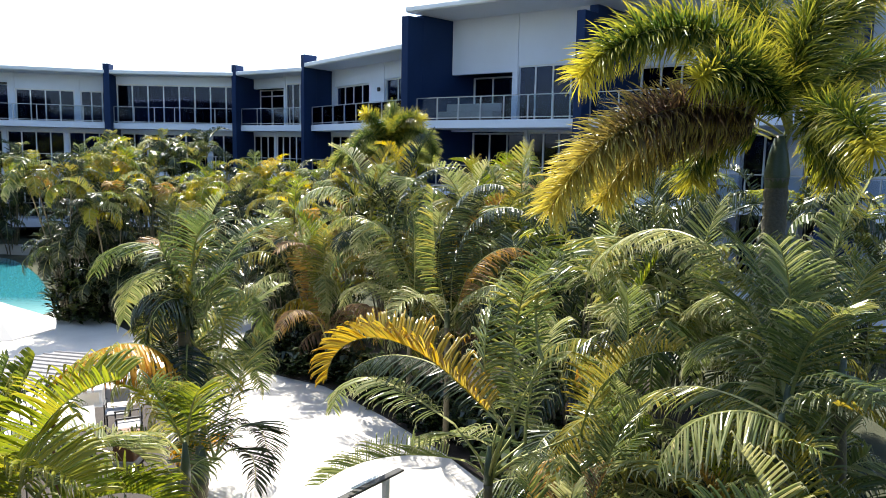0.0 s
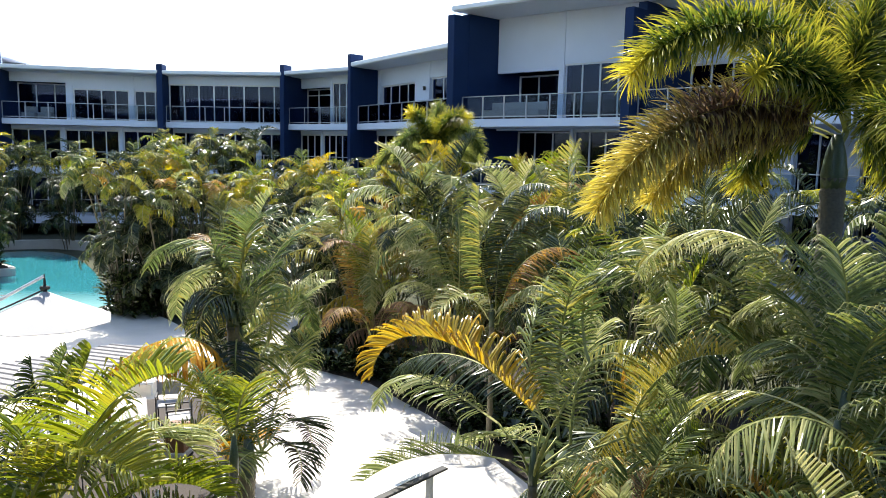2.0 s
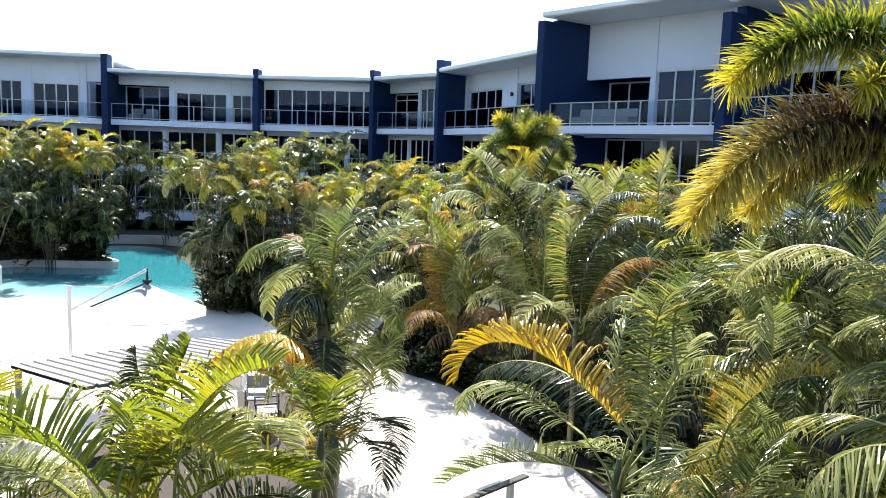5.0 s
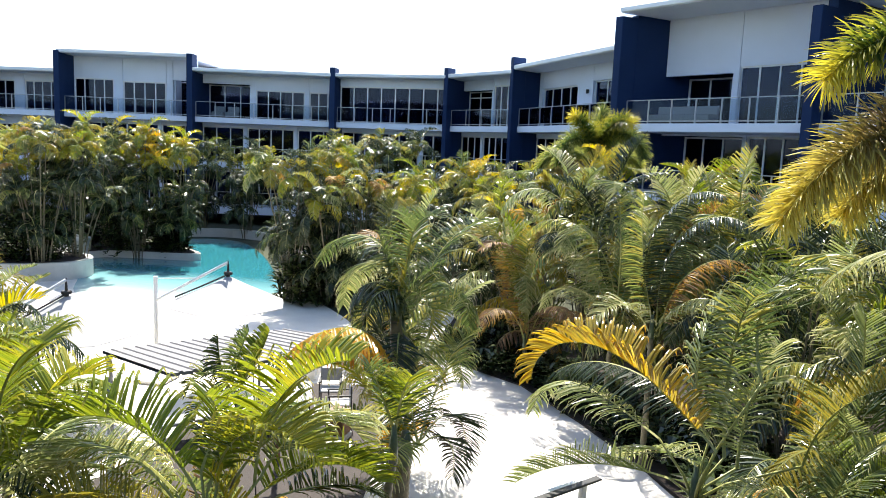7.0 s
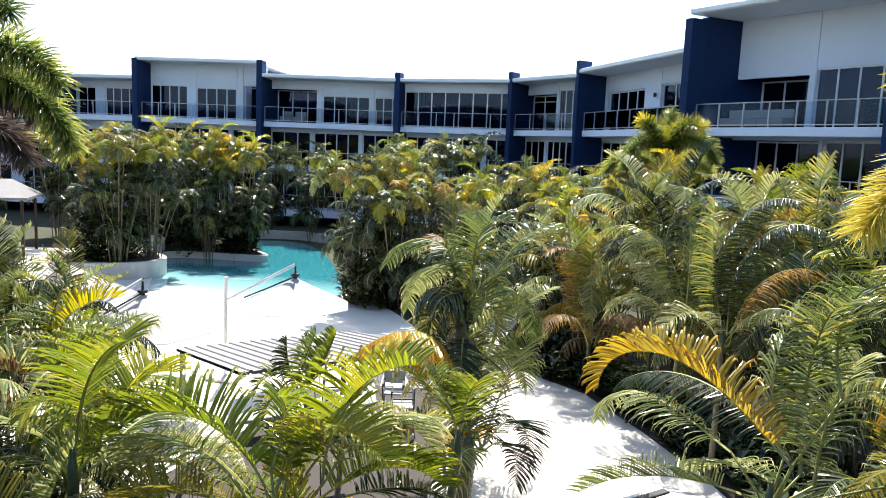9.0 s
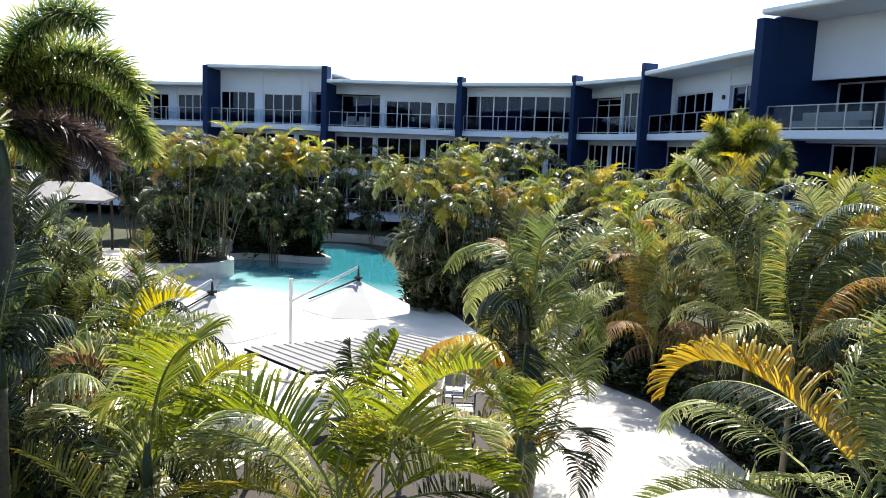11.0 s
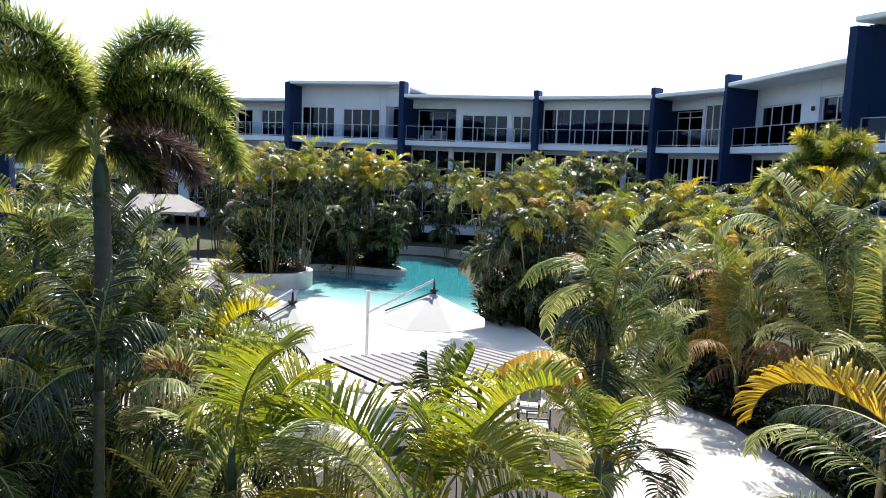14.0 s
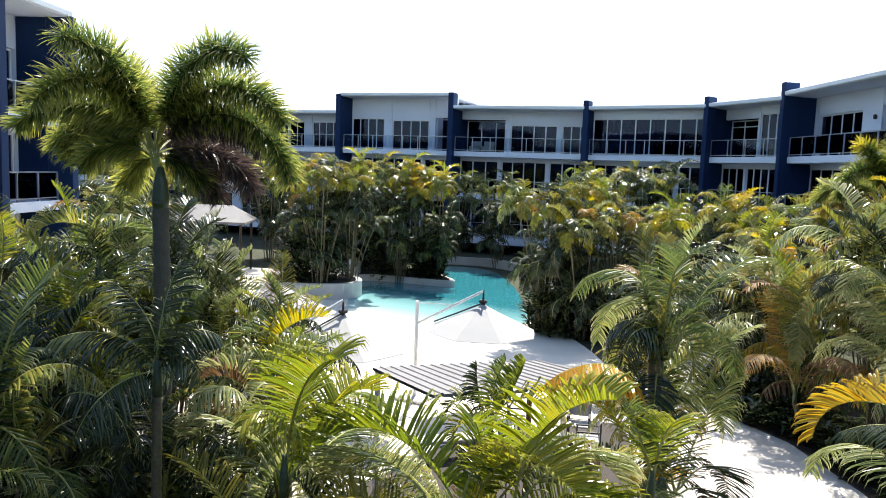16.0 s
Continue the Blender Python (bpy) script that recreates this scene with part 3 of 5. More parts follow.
def stem_mesh(name, end, bend, r0, r1, mat, rings=10, n=7):
    """A ringed stem from the origin to end, bowed by bend."""
    s, pts, rad = Solid(), [], []
    end = Vector(end)
    for k in range(rings * 2 + 1):
        t = k / (rings * 2)
        p = end * t + Vector(bend) * (t * (1 - t) * 2)
        pts.append(p)
        rad.append((r0 + (r1 - r0) * t) * (1.0 if k % 2 else 1.13))
    s.tube(pts, rad, n)
    return s.mesh(name, mat, smooth=True)


def cane_head(palm, rnd, top, lean, size, meshes, count, mix, shaft=True):
    """The fronds at the top of one cane. mix: list of (share, material)."""
    nm = len(meshes)
    t0 = rnd.uniform(0, 360)
    for i in range(count):
        k = i / max(1, count - 1)
        me = meshes[min(nm - 1, int(k * (nm - 0.6) + rnd.random() * 0.9))]
        u, leaf = rnd.random(), None
        for share, mt in mix:
            if u < share:
                leaf = mt
                break
            u -= share
        frond(palm, me, (top.x, top.y, top.z - 0.12 * k), t0 + i * 137.5 + rnd.uniform(-18, 18), size * rnd.uniform(0.78, 1.12), leaf, rnd.uniform(-6, 6), rnd.uniform(-14, 14))


def cane_palm(x, y, top, stems=6, spread=1.0, size=2.0, fronds=7, near=False, mix=(), seed=1, label="", name="golden_cane_palm", low=0.45):
    """A clump of golden cane palm: several ringed canes, each with its arching fronds."""
    rnd = random.Random(seed)
    palm = thing(name, pose(x, y, 0), label or "golden cane palm clump with arching green and yellow fronds", "palm", "cane palms of the garden")
    for i in range(stems):
        w = 2 * math.pi * (i + rnd.random() * 0.6) / stems
        h = top * (1.0 if i == 0 else rnd.uniform(low if near else 0.34, 1.0)) - ((0.7 if stems > 6 else 0.45) if near else 0.4) * size
        h = max(h, 0.5)
        b = Vector((math.cos(w), math.sin(w), 0)) * rnd.uniform(0.05, 0.3)
        e = Vector((math.cos(w) * spread * rnd.uniform(0.3, 1.0) * h / max(top, 1), math.sin(w) * spread * rnd.uniform(0.3, 1.0) * h / max(top, 1), h))
        if i == 0:
            e = Vector((e.x * 0.2, e.y * 0.2, h))
        ob = part("stem", stem_mesh("stem", e, (-e.x * 0.3, -e.y * 0.3, 0), rnd.uniform(0.026, 0.036) * (1.0 if near else 0.75), 0.018, STEM, 8, 6), palm, m=pose(b.x, b.y, 0))
        # shorter canes get the darkest leaf: the clump's inner shade, put into colour
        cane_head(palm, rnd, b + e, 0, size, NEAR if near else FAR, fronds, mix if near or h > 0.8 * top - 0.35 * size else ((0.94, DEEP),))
    return palm


def hero_palm(x, y, z, fronds, label, name="golden_cane_palm", stem=0.05, plume=False, leaf_len=0.5):
    """A palm whose crown of single fronds is given: offset from the crown, bearing, slope at foot and tip, length, leaf and how far its leaflets stand up."""
    rnd = random.Random(int(1000 * (x + 50)))
    palm = thing(name, pose(x, y, 0), label, "palm", "" if plume else "cane palms of the garden")
    if plume:
        part("trunk", stem_mesh("trunk", (0, 0, z - 0.35), (0.05, 0.02, 0), stem * 1.25, stem, TRUNK, 30, 16), palm, "grey ringed trunk")
        part("crownshaft", Solid().tube([(0, 0, z - 0.5), (0, 0, z - 0.3), (0, 0, z - 0.05), (0, 0, z + 0.16)], [stem * 1.02, stem * 1.15, stem * 0.85, stem * 0.4], 14).mesh("crownshaft", SHAFT, smooth=True), palm, "smooth green crownshaft")
    else:
        part("stem", stem_mesh("stem", (0, 0, z - 0.25), (0.2 * rnd.uniform(-1, 1), 0.2 * rnd.uniform(-1, 1), 0), stem * 1.2, stem, STEM, 18, 10), palm, "ringed cane stem")
        part("crownshaft", Solid().tube([(0, 0, z - 0.3), (0, 0, z - 0.1), (0, 0, z + 0.2)], [stem * 1.05, stem * 1.1, stem * 0.5], 10).mesh("crownshaft", SHAFT, smooth=True), palm, "green crownshaft")
    for i, (dx, dy, dz, turn, e0, e1, length, leaf, *more) in enumerate(fronds):
        if plume:
            dry = leaf is PLUME_DRY
            me = frond_mesh("frond", e0, e1, int((54 if dry else 50) * length), leaf_len / length, 0.0092 / length, 3, 0.32, 0.3, around=9, rib=0.03 / length, seed=int(9 * x) + i, curve=1.0, mats=(leaf, RACHIS), sway=0.08)
        else:
            lift = more[0] if more else 1.0 if leaf in (BRIGHT, ORANGE, GOLD) else {DEEP: -0.55, LEAF: rnd.choice((0.5, 0.9))}.get(leaf, 1.05)
            me = frond_mesh("frond", e0, e1, int((32 if leaf in (ORANGE, GOLD) else 26 if leaf is BRIGHT else 20) * length + 12), min(0.5, (0.74 if leaf is ORANGE else 0.68 if leaf is BRIGHT else 0.56) / length), (0.018 if leaf in (BRIGHT, ORANGE, GOLD) else 0.014) / length, 4, 0.34 if lift > 0 else 0.45, lift, rib=0.02 / length, seed=int(9 * x) + i, curve=more[1] if len(more) > 1 else 1.0, mats=(leaf, RACHIS), sway=0.04, twist=0.18 if leaf in (BRIGHT, ORANGE) else 0.4, bare=0.1, bent=1.5)
        frond(palm, me, (dx, dy, z + dz), turn, length)
        if dx * dx + dy * dy + dz * dz > 0.05:
            part("leaf_stalk", Solid().tube([(0, 0, z - 0.2), (dx * 0.3, dy * 0.3, z + dz * 0.4 - 0.1), (dx, dy, z + dz)], [0.02, 0.016, 0.012], 5).mesh("leaf_stalk", RACHIS, smooth=True), palm)
    return palm


# ---- the palms nearest the balcony, frond by frond ----
hero_palm(0.70, 7.97, 2.55, [
    (0.13, -0.52, 0.59, 159, 40, -98, 2.64, GOLD, 1.0, 2.6),
    (0.10, -0.01, 0.52, 140, 38, -39, 2.60, DEEP, -0.70),
    (-0.40, 0.03, 0.44, 137, 14, -85, 2.47, PALE, -0.2, 2.6),
    (-0.25, 0.02, 0.01, 144, -5, -42, 2.58, PALE, 0.90),
    (0.26, -0.03, 0.35, -84, 117, 3, 2.59, LEAF, 0.50),
    (0.18, -0.02, 0.39, 31, 126, 59, 1.77, PALE, -0.30),
    (0.39, -0.05, 0.27, 65, 90, -4, 1.79, PALE, 0.70),
    (0.55, -0.06, 1.21, -67, 127, -9, 1.79, LEAF, 0.30),
    (0.99, -0.13, 0.42, -53, 78, 10, 1.77, OLIVE, 1.10),
    (0.02, -0.00, 0.20, 120, -1, -41, 1.63, PALE, 0.20),
], "golden cane palm with a long yellow arching frond")
hero_palm(3.11, 6.27, 3.60, [
    (0.23, -0.12, -0.20, 177, 67, -85, 1.78, PALE, -0.50),
    (0.06, -0.03, 0.10, 111, 10, -42, 2.53, LEAF, -0.40),
    (0.32, -0.16, -0.43, -76, 131, 24, 1.00, PALE, 0.60),
    (-0.52, 0.22, -0.68, 133, 38, -57, 1.14, PALE, 0.20),
    (-0.05, 0.03, -0.56, -66, 111, -18, 0.96, LEAF, 0.30),
], "cane palm with weeping pale green fronds")
hero_palm(3.65, 8.01, 4.20, [
    (0.16, -0.07, -0.37, 102, 55, -82, 2.67, PALE, -0.50),
    (0.19, -0.08, -0.43, 101, 64, -30, 2.05, LEAF, 1.10),
    (0.26, -0.12, -0.41, 30, 62, 62, 1.60, PALE, 0.70),
    (0.31, -0.14, -0.40, 38, 38, 3, 2.10, LEAF, 0.40),
    (-0.03, 0.01, 0.10, 122, 58, -62, 3.24, PALE, -0.40),
    (0.22, -0.10, -0.48, 110, 13, -33, 1.57, LEAF, -0.20),
], "cane palm behind with wide drooping fronds")
hero_palm(3.46, 6.92, 3.68, [
    (-0.03, 0.02, 0.10, 93, 73, -5, 2.16, LEAF, 0.90, 1.3),
    (-0.02, 0.01, 0.11, -130, 96, 32, 1.62, PALE, 0.70, 1.3),
    (0.01, -0.00, 0.00, 106, 46, -85, 2.02, PALE, -0.40, 1.3),
    (0.02, -0.01, 0.00, -92, 77, 3, 1.60, LEAF, 0.50, 1.3),
    (-0.02, 0.01, -0.11, 149, 49, -74, 0.93, LEAF, -0.30, 1.3),
    (0.04, -0.02, -0.33, -43, 125, 42, 0.93, PALE, 0.50, 1.3),
    (0.00, 0.00, 0.00, 99, 61, -36, 2.11, LEAF, 0.60, 1.3),
    (0.05, -0.03, -0.21, -84, 60, -15, 1.33, PALE, -0.20, 1.3),
], "cane palm with dense sunlit fan fronds")
hero_palm(4.00, 7.00, 3.90, [
    (-0.13, 0.07, -0.26, 88, 75, 1, 2.32, LEAF, 0.80),
    (-0.11, 0.06, -0.26, 46, 77, 0, 2.06, LEAF, 0.60),
    (-0.17, 0.09, -0.27, 98, 38, -44, 2.42, PALE, -0.40),
    (-0.15, 0.08, -0.27, 96, 57, -19, 2.48, PALE, 0.80),
    (-0.09, 0.05, -0.48, -104, 50, 0, 1.95, LEAF, 0.30),
    (-0.18, 0.10, -0.73, 99, 45, -32, 1.98, LEAF, 0.20),
    (-0.12, 0.06, -0.72, 93, 8, -66, 1.72, PALE, -0.30),
    (-0.02, 0.01, -1.15, -86, 97, 21, 1.31, PALE, 0.60),
    (-0.12, 0.07, -0.37, -59, 113, 76, 1.45, PALE, 0.60),
], "cane palm with broad green fans of upright fronds")
hero_palm(-3.54, 5.45, 2.45, [
    (-0.10, -0.07, 0.47, -179, 58, -54, 2.08, BRIGHT, 1.10),
    (0.33, 0.20, 0.48, -21, 86, 11, 1.93, BRIGHT, 0.90),
    (0.29, 0.17, 0.31, 66, 20, -48, 1.81, BRIGHT, 1.00),
    (-0.19, -0.12, 0.34, 169, 16, -49, 2.61, PALE, 0.70),
    (0.37, 0.22, 0.53, 70, 49, -54, 1.67, PALE, 0.30),
    (-0.02, -0.01, 0.44, -83, 143, 27, 1.09, BRIGHT, 0.60),
    (-0.23, -0.15, 0.45, 155, 14, -30, 2.47, LEAF, -0.30),
    (0.51, 0.30, 0.34, 58, 2, -33, 1.12, DEEP, 0.30),
    (-0.39, -0.27, 0.36, -160, 16, -25, 1.06, OLIVE, 0.80),
    (0.21, 0.12, 0.58, 59, 50, -61, 1.68, PALE, 0.60),
    (-0.06, -0.04, 0.62, 68, 73, -56, 1.35, LEAF, 0.30),
    (-0.36, -0.24, 0.61, 166, 23, -64, 2.07, PALE, 0.50),
    (0.07, 0.04, 0.68, -18, 64, -35, 1.43, BRIGHT, 0.70),
], "cane palm with bright lime fronds above the path")
hero_palm(-5.52, 5.01, 2.88, [
    (0.00, 0.00, 0.08, -110, 141, -51, 1.14, BRIGHT, -0.20),
    (0.04, 0.04, 0.44, -24, 68, 13, 1.62, BRIGHT, 0.60),
    (0.16, 0.16, 0.20, 87, 72, -28, 1.24, BRIGHT, 0.90),
    (-0.10, -0.10, 0.22, 164, 12, -41, 2.30, PALE, 0.50),
    (0.16, 0.16, 0.02, 105, 21, -37, 1.83, PALE, 0.20),
    (0.08, 0.08, -0.16, 92, 8, -43, 2.48, PALE, 0.40),
], "low cane palm with lime and pale fronds beside the pergola")
hero_palm(-2.75, 8.12, 2.47, [
    (-0.01, 0.00, 0.14, -104, 63, 56, 1.09, LEAF, 0.60),
    (0.02, 0.01, 0.14, -60, 70, 25, 1.25, BRIGHT, 0.50),
    (-0.06, -0.02, 0.06, 139, 24, -44, 1.19, LEAF, 0.20),
], "small cane palm with upright green fronds")
hero_palm(-3.06, 9.52, 1.82, [
    (0.13, 0.04, 0.01, 144, 33, -4, 2.26, BRIGHT, 0.70),
    (0.17, 0.05, 0.01, 134, 60, 60, 1.30, LEAF, 0.60),
    (0.24, 0.07, 0.10, 71, 41, -111, 1.76, DEEP, 0.20),
    (0.24, 0.07, 0.02, 68, 15, -110, 1.29, DEEP, 0.20),
    (0.17, 0.05, -0.03, -106, 41, -89, 1.12, PALE, 0.20),
    (0.20, 0.06, 0.01, 125, 18, -67, 1.50, GOLD, 0.20),
    (0.20, 0.06, 0.06, 86, 52, -2, 2.58, LEAF, 0.70),
    (0.17, 0.05, 0.01, 165, 16, -5, 1.44, LEAF, 0.50),
], "slender cane palm standing in the pale path", stem=0.1)
hero_palm(-3.53, 10.31, 3.66, [
    (-0.03, -0.01, -0.99, -112, 63, -32, 2.3, ORANGE, -0.60),
    (0.12, 0.04, 0.25, 155, 64, -61, 2.42, LEAF, -0.30),
    (0.14, 0.05, 0.25, 146, 41, -85, 2.27, PALE, -0.30),
    (0.17, 0.06, 0.43, -40, 110, -18, 1.52, LEAF, 0.60),
    (0.28, 0.09, -0.08, 71, 68, -15, 2.64, LEAF, 0.50),
    (0.35, 0.11, -0.78, 74, 43, -2, 2.25, PALE, 0.60),
    (0.11, 0.04, 0.08, 146, 19, -86, 1.56, LEAF, -0.30),
    (0.05, 0.02, -0.44, -74, -4, -119, 0.92, DEEP, 0.10),
    (0.40, 0.13, -0.86, 80, 22, -78, 1.99, LEAF, 0.20),
    (0.26, 0.09, 0.26, 68, 11, -78, 1.99, LEAF, -0.30),
], "tall cane palm with an orange dying frond", stem=0.085)
hero_palm(-3.47, 10.44, 3.23, [
    (-0.04, -0.01, 0.0, 178, 79, 70, 1.52, LEAF),
    (-0.04, -0.01, 0.0, -172, 123, -106, 1.75, DEEP),
    (-0.02, -0.01, 0.0, -162, -67, -92, 1.02, DEEP),
    (-0.04, -0.01, 0.09, 28, 91, 13, 1.23, LEAF),
    (-0.0, -0.0, -0.08, 28, 36, 34, 1.19, LEAF),
    (-0.04, -0.01, 0.0, -122, 130, -150, 1.83, DEEP),
    (-0.04, -0.01, 0.0, -22, 130, -150, 1.75, LEAF),
    (-0.04, -0.01, 0.0, -142, 105, -117, 1.09, LEAF),
    (-0.02, -0.01, 0.0, 58, 97, 58, 1.42, OLIVE),
], "cane palm with dark narrow hanging fronds")
hero_palm(-6.60, 6.00, 1.97, [
    (-0.01, -0.01, 0.04, -66, 69, 69, 1.28, BRIGHT, 0.50, 1.3),
    (0.16, 0.17, 0.17, 93, 72, -48, 2.04, BRIGHT, -0.30, 1.3),
    (0.15, 0.16, 0.93, -18, 113, 19, 0.92, BRIGHT, 0.50, 1.3),
    (0.02, 0.02, 0.03, -178, 41, -28, 1.12, LEAF, 0.20, 1.3),
    (-0.27, -0.31, 1.18, -99, 60, -68, 0.92, PALE, -0.30, 1.3),
    (-0.27, -0.31, 1.18, 104, 46, -80, 0.87, PALE, -0.20, 1.3),
    (0.08, 0.09, 0.02, 39, 47, -78, 1.05, DEEP, 0.20, 1.3),
    (-0.01, -0.01, -0.01, 177, 23, 23, 0.98, LEAF, 0.50, 1.3),
    (0.02, 0.02, 0.03, 120, 46, 46, 1.05, LEAF, 0.50, 1.3),
], "cane palm with bright upright fan fronds")
hero_palm(-8.19, 7.34, 2.94, [
    (-0.06, -0.07, 0.17, 38, 85, -8, 1.19, LIME),
    (0.0, 0.0, 0.16, -142, 104, -89, 1.16, LEAF),
    (0.05, 0.05, 0.15, 28, 53, -59, 1.4, DEEP),
    (-0.04, -0.05, 0.16, 78, 113, 43, 0.98, LEAF),
    (0.0, 0.0, 0.0, -112, 55, -82, 1.03, PALE),
    (-0.04, -0.05, 0.16, 78, 9, 14, 1.24, LEAF),
], "cane palm with one yellow frond")
hero_palm(-7.68, 6.41, 2.63, [
    (-0.02, -0.03, -0.23, -110, 70, -52, 1.02, RUST),
    (-0.0, -0.0, 0.31, -140, 91, -82, 1.0, PALE),
    (0.05, 0.06, 0.15, 60, 79, -14, 1.2, BRIGHT),
    (0.0, 0.0, 0.0, -120, 102, -26, 1.06, BROWN),
    (0.05, 0.06, -0.0, 20, 74, -77, 1.35, LEAF),
], "cane palm with dry orange lower fronds")
# the deep shade on this crown is put into its leaf colour
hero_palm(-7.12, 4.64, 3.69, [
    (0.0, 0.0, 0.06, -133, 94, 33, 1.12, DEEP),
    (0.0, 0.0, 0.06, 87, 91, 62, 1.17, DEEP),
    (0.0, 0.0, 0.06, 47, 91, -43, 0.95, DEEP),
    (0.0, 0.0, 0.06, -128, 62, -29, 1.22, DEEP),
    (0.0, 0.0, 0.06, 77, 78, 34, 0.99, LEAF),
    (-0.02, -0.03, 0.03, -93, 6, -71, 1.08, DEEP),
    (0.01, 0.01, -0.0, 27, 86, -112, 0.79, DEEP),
], "cane palm with deep shade painted into its dark fronds")
hero_palm(-11.30, 6.42, 4.25, [
    (0.02, 0.04, 0.09, -120, 98, -71, 1.6, LEAF),
    (0.0, 0.0, 0.05, -100, 69, -77, 1.48, DEEP),
    (0.02, 0.04, 0.09, 70, 108, -81, 1.39, LEAF),
    (0.0, 0.0, 0.05, 100, 116, 32, 1.08, LEAF),
], "cane palm with a bright arching frond")
hero_palm(-5.43, 8.99, 2.39, [
    (-0.07, -0.04, 0.09, -169, 62, 92, 0.77, DEEP),
    (-0.04, -0.02, 0.09, 16, 85, 65, 0.89, LEAF),
    (-0.0, -0.0, 0.08, 41, 49, 74, 0.96, BRIGHT),
    (-0.03, -0.02, 0.0, -139, 90, -78, 0.95, LEAF),
    (0.03, 0.02, -0.0, 41, 76, -80, 1.18, LEAF),
    (-0.03, -0.02, 0.0, -119, 43, -87, 0.76, LEAF),
], "small cane palm with upright olive fronds by the shelter")
hero_palm(0.21, 14.29, 2.82, [
    (-0.11, 0.00, -0.02, -45, 102, -19, 3.68, DEEP, -0.60, 1.6),
    (0.08, -0.00, 0.01, -43, 93, -34, 3.43, DEEP, -0.70, 1.6),
    (0.14, -0.00, -0.19, 18, 83, -48, 2.71, RUST, -0.60, 1.6),
    (0.04, -0.00, -0.10, -28, 106, 87, 2.60, LEAF, 0.60, 1.6),
    (0.07, -0.00, -0.10, -48, 53, -41, 2.28, PALE, -0.30, 1.6),
    (-0.06, 0.00, -0.11, -134, 55, -78, 1.77, PALE, 0.30, 1.6),
], "cane palm with broad grey-green fronds and a rusty one")
hero_palm(-0.58, 15.79, 2.37, [
    (0.05, 0.00, 0.01, 155, 87, -54, 3.83, LEAF, -0.60, 1.6),
    (0.02, 0.00, 0.48, -10, 118, -9, 3.67, DEEP, -0.30, 1.6),
    (-0.05, -0.00, -0.01, 132, 65, -53, 3.39, PALE, -0.40, 1.6),
    (0.05, 0.00, 0.01, -122, 94, 71, 2.94, LEAF, 0.70, 1.6),
    (-0.03, -0.00, -0.00, 142, 44, -81, 2.58, PALE, -0.20, 1.6),
    (0.04, 0.00, 0.12, 54, 68, 24, 2.60, LEAF, 0.40, 1.6),
], "tall cane palm with hanging olive leaflets")
hero_palm(-2.87, 18.68, 1.12, [
    (-0.12, -0.02, 0.28, 148, 81, 0, 3.19, RUST, -0.30, 1.6),
    (0.02, 0.00, 0.30, 164, 85, 15, 3.36, OLIVE, -0.30, 1.6),
    (0.09, 0.01, 0.31, 1, 96, 51, 2.82, PALE, 0.40, 1.6),
    (0.00, 0.00, 0.00, -117, 62, -68, 2.60, RUST, -0.20, 1.6),
    (0.07, 0.01, 0.16, -39, 99, 87, 2.75, LEAF, 0.60, 1.6),
    (0.11, 0.02, 0.01, -50, 68, -62, 2.61, BROWN, -0.20, 1.6),
], "cane palm with rusty drying fronds")
hero_palm(1.86, 23.92, 3.75, [
    (0.00, 0.00, 0.00, -63, 99, -70, 3.77, BRIGHT, 0.50, 1.6),
    (-0.04, 0.00, -0.00, 158, 81, -2, 2.79, BRIGHT, 0.50, 1.6),
    (-0.01, 0.00, -0.00, -126, 81, -41, 2.58, LEAF, 0.20, 1.6),
    (0.01, -0.00, 0.00, -53, 71, -70, 2.33, LEAF, -0.20, 1.6),
], "cane palm with two bright arching fronds")
hero_palm(4.23, 9.28, 6.10, [
    (0.08, -0.04, 0.18, -163, 70, -54, 3.53, PLUME),
    (0.02, -0.01, 0.18, -158, 27, -63, 3.67, PLUME_DRY),
    (-0.03, 0.01, 0.14, -171, 23, -67, 2.59, PLUME_DRY),
    (-0.09, 0.04, 0.11, 153, 30, -99, 1.32, PLUME),
    (0.07, -0.03, 0.31, 106, 84, 19, 2.41, PLUME),
    (0.13, -0.06, 0.25, 31, 56, -14, 2.36, PLUME),
    (0.14, -0.06, 0.15, -92, 31, -46, 2.05, PLUME),
    (0.15, -0.07, 0.31, 30, 88, 10, 2.39, PLUME),
    (0.14, -0.06, 0.11, 17, 12, -82, 0.97, PLUME),
    (0.08, -0.04, 0.18, -143, 55, -27, 2.10, PLUME),
    (0.10, -0.05, 0.25, 42, 105, 27, 2.02, PLUME),
], "tall foxtail palm with green fronds and hanging brown ones", "foxtail_palm", 0.13, True, 0.52)
